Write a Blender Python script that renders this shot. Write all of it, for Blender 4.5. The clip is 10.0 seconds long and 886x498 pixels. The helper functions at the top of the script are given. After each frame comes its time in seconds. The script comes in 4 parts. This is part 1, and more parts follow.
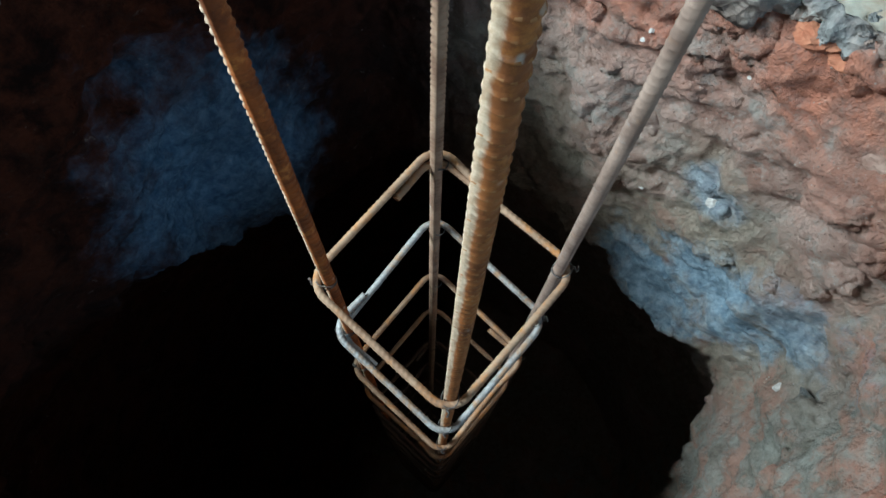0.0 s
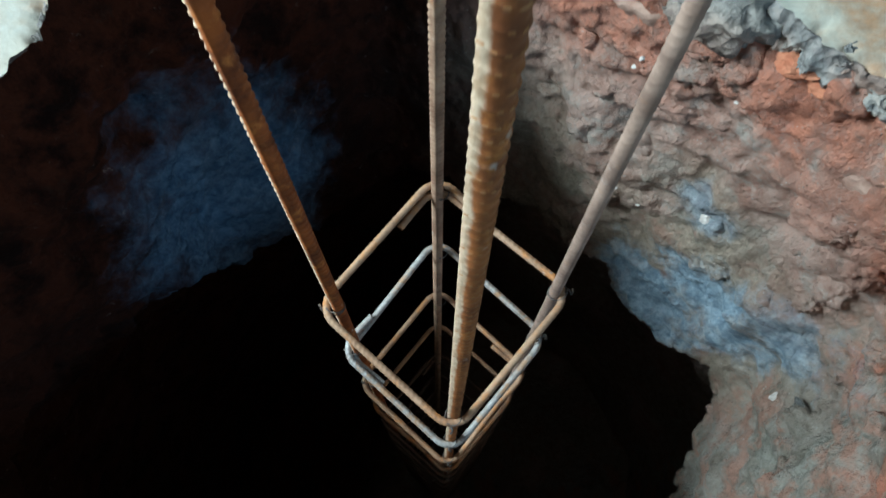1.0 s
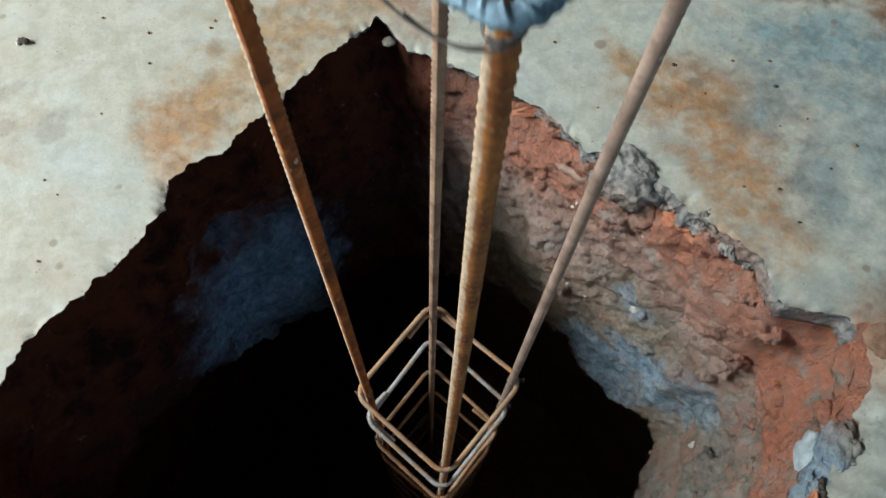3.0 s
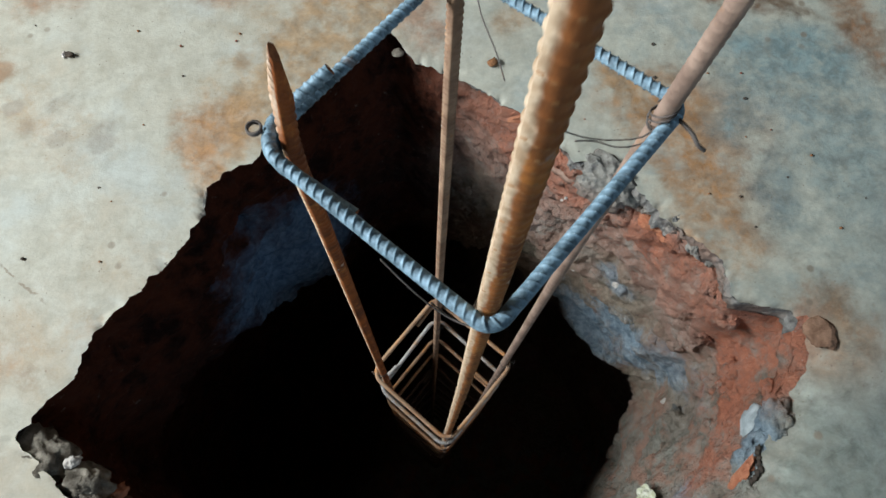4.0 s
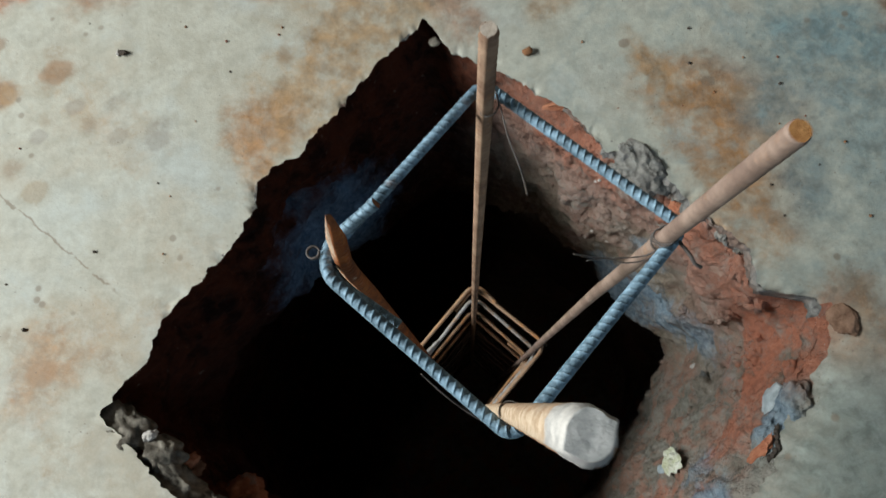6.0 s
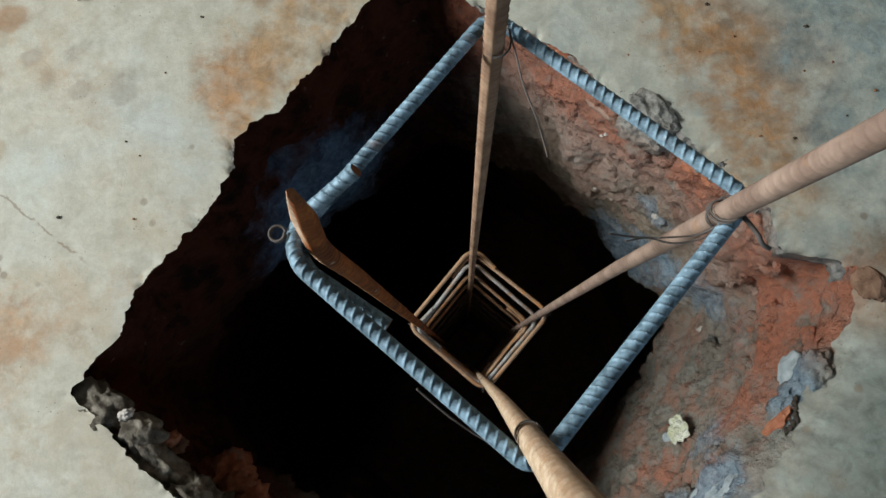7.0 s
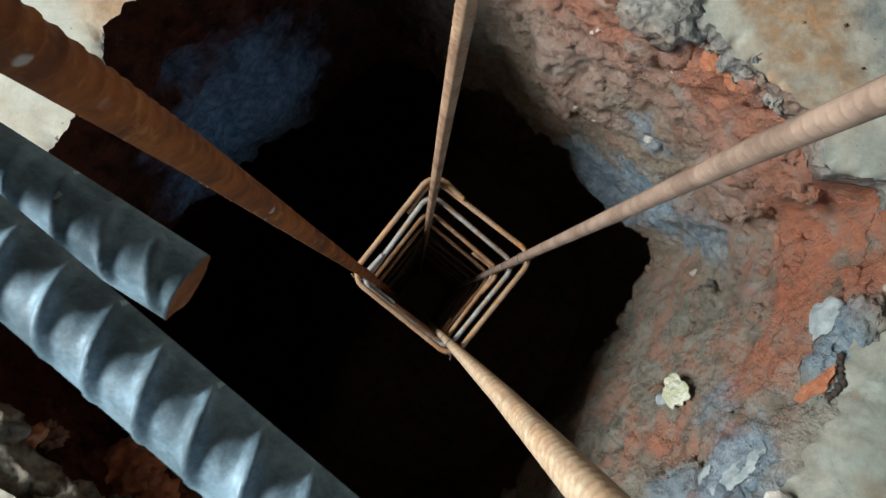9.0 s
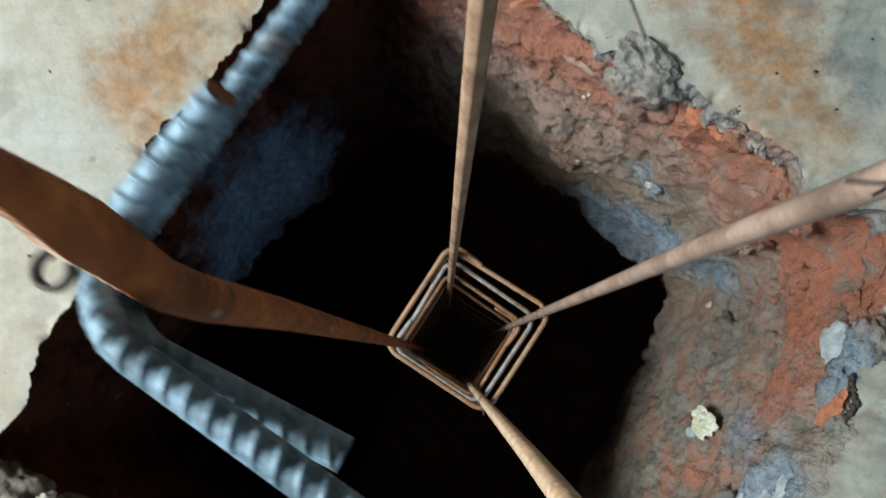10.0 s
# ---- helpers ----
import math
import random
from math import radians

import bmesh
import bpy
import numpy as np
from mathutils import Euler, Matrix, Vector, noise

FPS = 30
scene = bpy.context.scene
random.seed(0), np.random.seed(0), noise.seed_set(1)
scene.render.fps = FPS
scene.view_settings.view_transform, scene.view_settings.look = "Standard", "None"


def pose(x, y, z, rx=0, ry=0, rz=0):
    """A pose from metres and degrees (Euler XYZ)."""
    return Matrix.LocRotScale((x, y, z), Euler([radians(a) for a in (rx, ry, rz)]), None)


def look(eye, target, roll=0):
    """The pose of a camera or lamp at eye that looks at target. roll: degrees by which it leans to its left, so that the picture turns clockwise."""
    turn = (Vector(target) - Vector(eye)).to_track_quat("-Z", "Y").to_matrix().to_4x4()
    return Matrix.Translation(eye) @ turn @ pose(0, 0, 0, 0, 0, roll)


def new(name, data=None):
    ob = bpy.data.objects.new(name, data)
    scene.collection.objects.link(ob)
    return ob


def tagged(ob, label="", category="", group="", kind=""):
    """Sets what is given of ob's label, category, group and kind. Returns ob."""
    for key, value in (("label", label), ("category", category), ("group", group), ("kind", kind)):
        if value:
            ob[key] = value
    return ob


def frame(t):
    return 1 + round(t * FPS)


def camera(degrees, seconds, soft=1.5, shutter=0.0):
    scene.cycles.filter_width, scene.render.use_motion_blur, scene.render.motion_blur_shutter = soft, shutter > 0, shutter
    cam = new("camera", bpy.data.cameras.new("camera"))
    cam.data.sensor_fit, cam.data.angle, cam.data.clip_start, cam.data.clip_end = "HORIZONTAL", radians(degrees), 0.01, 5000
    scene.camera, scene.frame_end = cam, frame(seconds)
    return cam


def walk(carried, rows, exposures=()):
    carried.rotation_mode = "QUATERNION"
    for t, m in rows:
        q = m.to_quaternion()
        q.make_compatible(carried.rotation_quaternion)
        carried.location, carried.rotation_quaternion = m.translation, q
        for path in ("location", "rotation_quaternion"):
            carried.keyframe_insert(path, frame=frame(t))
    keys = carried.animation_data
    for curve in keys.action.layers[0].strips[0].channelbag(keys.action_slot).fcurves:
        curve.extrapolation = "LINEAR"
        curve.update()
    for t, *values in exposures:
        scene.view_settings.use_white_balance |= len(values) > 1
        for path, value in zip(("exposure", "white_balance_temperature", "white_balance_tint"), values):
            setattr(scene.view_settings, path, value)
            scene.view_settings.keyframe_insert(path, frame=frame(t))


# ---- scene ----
cam = camera(65.0, 10.0, 1.5, 0.3)
PATH = [
    (0, (-0.025, -0.219, 0.572), (0.053, 0.501, -1.292), 3.0),
    (0.5, (-0.025, -0.219, 0.574), (0.049, 0.483, -1.297), 3.0),
    (1, (-0.021, -0.217, 0.618), (0.041, 0.525, -1.238), 0.8),
    (1.5, (-0.019, -0.232, 0.693), (0.047, 0.601, -1.125), 1.6),
    (2, (-0.014, -0.253, 0.779), (0.028, 0.6, -1.029), -0.7),
    (2.3, (-0.010, -0.259, 0.852), (0.057, 0.595, -0.956), 0.6),
    (2.5, (-0.012, -0.261, 0.894), (0.05, 0.616, -0.903), -0.6),
    (2.7, (-0.023, -0.272, 0.934), (0.082, 0.589, -0.868), 2.5),
    (3.8, (-0.044, -0.207, 1.18), (0.056, 0.506, -0.686), 2.9),
    (4, (-0.04, -0.203, 1.216), (0.047, 0.437, -0.677), 3.3),
    (4.5, (-0.032, -0.206, 1.315), (0.024, 0.487, -0.56), 0.6),
    (5, (-0.023, -0.19, 1.406), (-0.079, 0.431, -0.494), -9.7),
    (5.5, (-0.019, -0.149, 1.407), (-0.072, 0.468, -0.495), -9.4),
    (6, (-0.027, -0.107, 1.321), (-0.07, 0.339, -0.628), -9.9),
    (6.2, (-0.03, -0.099, 1.285), (-0.062, 0.306, -0.673), -9.0),
    (7.3, (-0.033, -0.056, 1.194), (-0.068, 0.23, -0.786), -12.4),
    (7.5, (-0.037, -0.047, 1.162), (-0.085, 0.217, -0.819), -16.8),
    (8, (-0.054, -0.043, 1.044), (-0.085, 0.165, -0.945), -17.6),
    (8.5, (-0.047, -0.044, 0.964), (0.003, 0.079, -1.031), 13.8),
    (9, (-0.046, -0.054, 0.917), (0.053, 0.105, -1.074), 25.8),
    (9.3, (-0.036, -0.055, 0.914), (0.025, 0.155, -1.074), 7.5),
    (9.5, (-0.03, -0.06, 0.913), (0.05, 0.152, -1.074), 12.3),
    (10, (-0.045, -0.03, 1.004), (0.014, 0.263, -0.973), -0.2),
]
walk(cam, [(t, look(eye, target, roll)) for t, eye, target, roll in PATH],
     [(0, 0.72, 5400, -4), (1, 0.72, 5450, -4), (2, 0.58, 5750, -1), (2.7, 0.40, 6050, 3), (4, 0.2, 6200, 7), (5.5, -0.05, 6300, 6), (7.5, -0.05, 6450, 7), (8.5, 0.24, 6500, 7), (9.3, 0.43, 6450, 6), (10, 0.36, 6250, 5)])

# ---- world and light ----
world = bpy.data.worlds.new("sky")
scene.world = world
world.use_nodes = True
wn = world.node_tree.nodes
sky = wn.new("ShaderNodeTexSky")
sky.sky_type = "NISHITA"
sky.sun_disc = False
sky.sun_elevation, sky.sun_rotation = radians(50), radians(-70)
wn["Background"].inputs["Strength"].default_value = 0.08
world.node_tree.links.new(sky.outputs["Color"], wn["Background"].inputs["Color"])

ROOM_X0, ROOM_X1, ROOM_Y0, ROOM_Y1, ROOM_H = -3.5, 3.4, -3.9, 3.6, 3.6


def window_lamp(name, loc, target, w, h, watts, colour):
    data = bpy.data.lights.new(name, "AREA")
    data.shape, data.size, data.size_y, data.energy, data.color = "RECTANGLE", w, h, watts, colour
    lamp = new(name, data)
    lamp.matrix_world = look(loc, target)
    return lamp


# sky light through two openings assumed in the unseen walls of the room
window_lamp("daylight_west", (ROOM_X0 + 0.05, 0.5, 2.46), (0.0, 0.5, 2.46), 2.2, 0.50, 285, (0.97, 0.985, 0.97))
window_lamp("daylight_south", (2.3, ROOM_Y0 + 0.05, 2.5), (2.3, 0.0, 2.5), 1.2, 1.0, 35, (0.50, 0.75, 1.0))


# ---- materials ----
class Nodes:
    """Small helper to write node materials."""

    def __init__(self, name, world=False):
        self.mat = bpy.data.materials.new(name)
        self.mat.use_nodes = True
        self.tree = self.mat.node_tree
        self.bsdf = self.tree.nodes["Principled BSDF"]
        self.pos = self.node("ShaderNodeNewGeometry").outputs["Position"] if world else self.node("ShaderNodeTexCoord").outputs["Object"]

    def node(self, kind, **values):
        n = self.tree.nodes.new(kind)
        for key, value in values.items():
            setattr(n, key, value)
        return n

    def put(self, socket, value):
        if isinstance(value, bpy.types.NodeSocket):
            self.tree.links.new(value, socket)
        else:
            socket.default_value = value

    def noise(self, scale, detail=6.0, rough=0.6, vector=None, distort=0.0):
        n = self.node("ShaderNodeTexNoise")
        self.put(n.inputs["Vector"], vector or self.pos)
        n.inputs["Scale"].default_value, n.inputs["Detail"].default_value = scale, detail
        n.inputs["Roughness"].default_value, n.inputs["Distortion"].default_value = rough, distort
        return n.outputs["Fac"]

    def cells(self, scale, feature="F1", vector=None):
        n = self.node("ShaderNodeTexVoronoi", feature=feature)
        self.put(n.inputs["Vector"], vector or self.pos)
        n.inputs["Scale"].default_value = scale
        return n.outputs["Distance"]

    def step(self, value, low, high):
        n = self.node("ShaderNodeMapRange", interpolation_type="SMOOTHSTEP")
        for key, v in (("Value", value), ("From Min", low), ("From Max", high)):
            self.put(n.inputs[key], v)
        return n.outputs["Result"]

    def math(self, how, a, b=0.0):
        n = self.node("ShaderNodeMath", operation=how)
        self.put(n.inputs[0], a)
        self.put(n.inputs[1], b)
        return n.outputs[0]

    def mix(self, fac, a, b, blend="MIX"):
        n = self.node("ShaderNodeMix", data_type="RGBA", blend_type=blend)
        self.put(n.inputs["Factor"], fac)
        self.put(n.inputs[6], (*a, 1) if isinstance(a, tuple) else a)
        self.put(n.inputs[7], (*b, 1) if isinstance(b, tuple) else b)
        return n.outputs[2]

    def axis(self, which):
        n = self.node("ShaderNodeSeparateXYZ")
        self.put(n.inputs[0], self.pos)
        return n.outputs[which]

    def blob(self, centre, size, ragged=0.35, scale=9.0, soft=0.5, turn=0.0):
        """A ragged patch round a place, 1 inside and 0 outside."""
        m = self.node("ShaderNodeMapping", vector_type="TEXTURE")
        self.put(m.inputs["Vector"], self.pos)
        m.inputs["Location"].default_value = centre
        m.inputs["Rotation"].default_value = (0, 0, radians(turn))
        m.inputs["Scale"].default_value = size
        d = self.node("ShaderNodeVectorMath", operation="LENGTH")
        self.put(d.inputs[0], m.outputs["Vector"])
        n = self.math("MULTIPLY", self.math("SUBTRACT", self.noise(scale, 7, 0.65), 0.5), ragged * 6)
        return self.step(self.math("ADD", d.outputs["Value"], n), 1.0 + soft / 2, 1.0 - soft / 2)

    def done(self, colour, rough=0.85, metal=0.0, bump=None, depth=0.01, strength=1.0, specular=0.35):
        self.put(self.bsdf.inputs["Base Color"], colour)
        self.put(self.bsdf.inputs["Roughness"], rough)
        self.put(self.bsdf.inputs["Metallic"], metal)
        self.bsdf.inputs["Specular IOR Level"].default_value = specular
        if bump is not None:
            b = self.node("ShaderNodeBump")
            b.inputs["Strength"].default_value, b.inputs["Distance"].default_value = strength, depth
            self.put(b.inputs["Height"], bump)
            self.put(self.bsdf.inputs["Normal"], b.outputs["Normal"])
        return self.mat


def floor_material():
    n = Nodes("stained_cement_screed")
    big = n.noise(1.9, 6, 0.6, distort=0.25)
    mid = n.noise(7.5, 9, 0.68, distort=0.2)
    patch = n.noise(17, 9, 0.72, distort=0.15)
    fine = n.noise(70, 6, 0.72)
    cream = n.mix(n.step(patch, 0.33, 0.68), (0.57, 0.565, 0.485), (0.46, 0.44, 0.36))
    cream = n.mix(n.math("MULTIPLY", n.step(n.noise(3.4, 8, 0.66, distort=0.5), 0.48, 0.66), 0.6), cream, (0.48, 0.41, 0.31))
    cream = n.mix(n.math("MULTIPLY", n.step(n.noise(4.1, 7, 0.62, distort=0.3), 0.50, 0.66), 0.7), cream, (0.54, 0.58, 0.55))
    cool = n.mix(n.step(patch, 0.33, 0.68), (0.61, 0.62, 0.53), (0.41, 0.45, 0.41))
    side = n.step(n.math("ADD", n.axis(0), n.math("MULTIPLY", n.math("SUBTRACT", mid, 0.5), 2.4)), -0.35, 0.75)
    cool = n.mix(n.math("MULTIPLY", n.step(n.noise(6.5, 9, 0.72, distort=0.6), 0.50, 0.64), 0.7), cool, (0.31, 0.39, 0.40))
    col = n.mix(side, cream, cool)
    col = n.mix(n.math("MULTIPLY", n.step(n.noise(6.3, 8, 0.7, distort=0.4), 0.54, 0.66), 0.5), col, (0.64, 0.66, 0.60))
    col = n.mix(n.math("MULTIPLY", n.step(big, 0.5, 0.7), 0.35), col, (0.50, 0.55, 0.52))
    # grey-green cement dust towards the south-east
    dusty = n.math("ADD", n.math("SUBTRACT", n.math("MULTIPLY", n.axis(0), 0.6), n.axis(1)), n.math("MULTIPLY", n.math("SUBTRACT", mid, 0.5), 1.0))
    col = n.mix(n.math("MULTIPLY", n.step(dusty, 0.30, 0.65), 0.75), col, n.mix(n.step(patch, 0.35, 0.65), (0.29, 0.33, 0.30), (0.46, 0.50, 0.46)))
    # ochre and rust coloured stains
    tan = n.math("MULTIPLY", n.step(n.noise(3.0, 10, 0.74, distort=0.3), 0.52, 0.72), n.step(patch, 0.30, 0.62))
    col = n.mix(n.math("MULTIPLY", tan, 0.6), col, n.mix(patch, (0.52, 0.33, 0.16), (0.38, 0.21, 0.09)))
    grainy = n.math("ADD", n.math("MULTIPLY", n.step(n.noise(34, 8, 0.75), 0.26, 0.70), 0.6), 0.4)
    for centre, size, turn, amount, tone in (
        ((-0.403, 0.490, 0), (0.075, 0.060, 9), 20, 1.0, (0.40, 0.17, 0.055)),
        ((-0.425, 0.425, 0), (0.035, 0.060, 9), 10, 1.0, (0.44, 0.22, 0.09)),
        ((-0.30, 0.56, 0), (0.16, 0.09, 9), 45, 0.7, (0.44, 0.28, 0.14)),
        ((-0.12, 0.76, 0), (0.20, 0.09, 9), 30, 0.9, (0.42, 0.27, 0.14)),
        ((0.04, 0.85, 0), (0.10, 0.035, 9), 55, 0.9, (0.27, 0.16, 0.08)),
        ((0.02, 0.70, 0), (0.05, 0.07, 9), 10, 0.8, (0.42, 0.27, 0.19)),
        ((0.13, 0.81, 0), (0.04, 0.03, 9), 0, 0.8, (0.44, 0.24, 0.11)),
        ((0.528, 0.465, 0), (0.15, 0.09, 9), -15, 1.0, (0.43, 0.21, 0.08)),
        ((0.535, 0.31, 0), (0.09, 0.17, 9), 8, 1.0, (0.44, 0.22, 0.085)),
        ((0.40, 0.54, 0), (0.03, 0.08, 9), 30, 0.8, (0.45, 0.27, 0.13)),
        ((0.74, 0.52, 0), (0.17, 0.09, 9), -12, 0.8, (0.26, 0.35, 0.36)),
        ((0.82, 0.59, 0), (0.16, 0.06, 9), -12, 0.8, (0.25, 0.36, 0.38)),
        ((0.61, 0.43, 0), (0.05, 0.05, 9), 0, 0.8, (0.24, 0.32, 0.33)),
        ((0.84, 0.35, 0), (0.12, 0.10, 9), 0, 0.7, (0.28, 0.37, 0.38)),
        ((0.635, 0.765, 0), (0.05, 0.035, 9), 20, 1.0, (0.34, 0.12, 0.05)),
        ((0.93, 0.64, 0), (0.05, 0.12, 9), 10, 1.0, (0.34, 0.17, 0.08)),
        ((-0.93, 0.90, 0), (0.12, 0.05, 9), 25, 1.0, (0.46, 0.15, 0.05)),
        ((-1.02, 0.84, 0), (0.12, 0.05, 9), 25, 1.0, (0.42, 0.15, 0.06)),
        ((-0.40, 0.79, 0), (0.05, 0.022, 9), 0, 0.9, (0.34, 0.20, 0.12)),
        ((-0.52, 0.84, 0), (0.07, 0.02, 9), -10, 0.9, (0.34, 0.15, 0.09)),
        ((0.69, 0.02, 0), (0.06, 0.08, 9), 20, 0.6, (0.33, 0.25, 0.17)),
        ((0.66, 0.27, 0), (0.05, 0.08, 9), 0, 0.7, (0.20, 0.26, 0.27)),
        ((0.62, 0.76, 0), (0.19, 0.035, 9), -24, 0.95, (0.20, 0.10, 0.05)),
        ((0.80, 0.69, 0), (0.09, 0.012, 9), -28, 0.8, (0.16, 0.10, 0.06)),
        ((0.85, 0.20, 0), (0.12, 0.20, 9), 10, 0.5, (0.32, 0.38, 0.36)),
        ((-0.72, 0.86, 0), (0.10, 0.06, 9), 20, 0.6, (0.36, 0.17, 0.08)),
        ((0.20, 0.70, 0), (0.05, 0.03, 9), 20, 0.6, (0.40, 0.24, 0.12)),
        ((0.72, -0.02, 0), (0.07, 0.10, 9), 0, 0.7, (0.32, 0.20, 0.12)),
        ((0.75, -0.25, 0), (0.10, 0.16, 9), 0, 0.6, (0.24, 0.29, 0.29)),
        ((-0.844, 0.644, 0), (0.04, 0.022, 9), 10, 0.9, (0.32, 0.19, 0.10)),
        ((-0.96, 0.605, 0), (0.04, 0.03, 9), 10, 0.9, (0.36, 0.19, 0.08)),
        ((-0.72, 0.56, 0), (0.03, 0.018, 9), 30, 0.6, (0.34, 0.31, 0.26)),
        ((-0.62, 0.50, 0), (0.03, 0.018, 9), 30, 0.6, (0.34, 0.31, 0.26)),
        ((-0.84, 0.02, 0), (0.06, 0.10, 9), -30, 0.6, (0.42, 0.24, 0.12)),
        ((0.575, -0.15, 0), (0.035, 0.09, 9), -25, 0.8, (0.40, 0.29, 0.22)),
        ((0.49, -0.30, 0), (0.04, 0.10, 9), -30, 0.8, (0.41, 0.27, 0.20)),
        ((0.67, 0.01, 0), (0.03, 0.07, 9), 0, 0.7, (0.42, 0.26, 0.18)),
        ((0.60, -0.25, 0), (0.20, 0.16, 9), -20, 0.8, (0.25, 0.285, 0.255)),
        ((0.50, -0.45, 0), (0.22, 0.14, 9), 40, 0.8, (0.25, 0.285, 0.255)),
    ):
        mask = n.math("MULTIPLY", n.blob(centre, size, 0.38, 16, 1.3, turn), n.math("ADD", n.math("MULTIPLY", n.math("MULTIPLY", n.step(patch, 0.22, 0.60), grainy), 0.75), 0.25))
        varied = n.mix(n.step(n.noise(26, 9, 0.75, distort=0.4), 0.34, 0.66), tuple(v * 0.62 for v in tone), tuple(min(0.6, v * 1.2) for v in tone))
        col = n.mix(n.math("MULTIPLY", mask, min(1.0, amount * 1.35)), col, varied)
    # round drip marks
    for px, py, r, tone in ((-0.845, 0.645, 0.034, (0.36, 0.21, 0.11)), (-0.959, 0.598, 0.032, (0.38, 0.24, 0.12)), (-0.709, 0.485, 0.024, (0.37, 0.33, 0.27)), (-0.625, 0.470, 0.026, (0.35, 0.33, 0.29)),
                            (-0.878, 0.380, 0.030, (0.38, 0.30, 0.20)), (-0.986, 0.718, 0.026, (0.28, 0.17, 0.10)), (-0.80, 0.56, 0.022, (0.38, 0.33, 0.27)), (-0.875, 0.50, 0.020, (0.36, 0.33, 0.29)),
                            (-0.22, 0.80, 0.024, (0.36, 0.24, 0.15)), (-0.13, 0.82, 0.020, (0.33, 0.22, 0.14)), (0.505, 0.50, 0.014, (0.20, 0.15, 0.11)), (0.35, 0.60, 0.012, (0.24, 0.17, 0.12)), (-0.84, 0.014, 0.030, (0.40, 0.23, 0.12))):
        spot = n.blob((px, py, 0), (r, r * 0.8, 9), 0.26, 34, 0.45, 15)
        col = n.mix(n.math("MULTIPLY", spot, 0.6), col, tone)
    # small grey and brown drip spots
    spots = n.step(n.cells(17), 0.16, 0.08)
    spots = n.math("MULTIPLY", spots, n.step(n.noise(2.3, 3), 0.44, 0.56))
    col = n.mix(n.math("MULTIPLY", spots, 0.7), col, (0.24, 0.19, 0.14))
    blots = n.math("MULTIPLY", n.step(n.cells(8.5), 0.30, 0.10), n.step(n.noise(3.1, 4, 0.6), 0.47, 0.56))
    col = n.mix(n.math("MULTIPLY", n.math("MULTIPLY", blots, n.step(patch, 0.30, 0.55)), 0.6), col, (0.30, 0.21, 0.13))
    specks = n.math("MULTIPLY", n.step(n.cells(70), 0.13, 0.07), n.step(n.noise(9, 3), 0.52, 0.6))
    col = n.mix(n.math("MULTIPLY", specks, 0.7), col, (0.17, 0.13, 0.10))
    mottle = n.step(n.noise(24, 9, 0.75, distort=0.3), 0.42, 0.66)
    col = n.mix(n.math("MULTIPLY", mottle, 0.28), col, (0.27, 0.25, 0.20))
    # a hairline crack
    m = n.node("ShaderNodeMapping", vector_type="TEXTURE")
    n.put(m.inputs["Vector"], n.pos)
    m.inputs["Location"].default_value = (-0.864, 0.306, 0)
    m.inputs["Rotation"].default_value = (0, 0, radians(-41.9))
    sep = n.node("ShaderNodeSeparateXYZ")
    n.put(sep.inputs[0], m.outputs["Vector"])
    wob = n.math("MULTIPLY", n.math("SUBTRACT", n.noise(22, 6, 0.7), 0.5), 0.035)
    off = n.math("ABSOLUTE", n.math("ADD", sep.outputs[1], wob))
    crack = n.math("MULTIPLY", n.step(off, 0.0035, 0.0012), n.step(n.math("ABSOLUTE", sep.outputs[0]), 0.23, 0.20))
    crack = n.math("MULTIPLY", crack, n.step(n.noise(30, 2), 0.36, 0.5))
    col = n.mix(n.math("MULTIPLY", crack, 0.6), col, (0.2, 0.14, 0.09))
    col = n.mix(n.step(fine, 0.3, 0.75), n.mix(0.12, col, (0.1, 0.08, 0.06)), col)
    height = n.math("ADD", n.math("MULTIPLY", fine, 0.35), n.math("ADD", n.math("MULTIPLY", mid, 0.5), n.math("MULTIPLY", n.noise(220, 3), 0.15)))
    return n.done(col, n.mix(mid, (0.5, 0.5, 0.5), (0.8, 0.8, 0.8)), bump=height, depth=0.004, strength=0.6)


def broken_concrete_material(name="broken_concrete", tint=(1.0, 1.0, 1.0), dirt=0.7):
    n = Nodes(name)
    a, b = n.noise(28, 7, 0.7), n.noise(7, 5, 0.6)
    stone = n.step(n.cells(55), 0.35, 0.2)
    base = n.mix(n.step(a, 0.3, 0.7), (0.13 * tint[0], 0.125 * tint[1], 0.12 * tint[2]), (0.40 * tint[0], 0.40 * tint[1], 0.38 * tint[2]))
    base = n.mix(n.math("MULTIPLY", stone, 0.5), base, (0.13, 0.13, 0.14))
    base = n.mix(n.math("MULTIPLY", n.step(b, 0.44, 0.62), dirt), base, (0.27, 0.15, 0.10))
    height = n.math("ADD", a, n.math("MULTIPLY", n.cells(70), 0.7))
    return n.done(base, 0.92, bump=height, depth=0.011, strength=1.0)


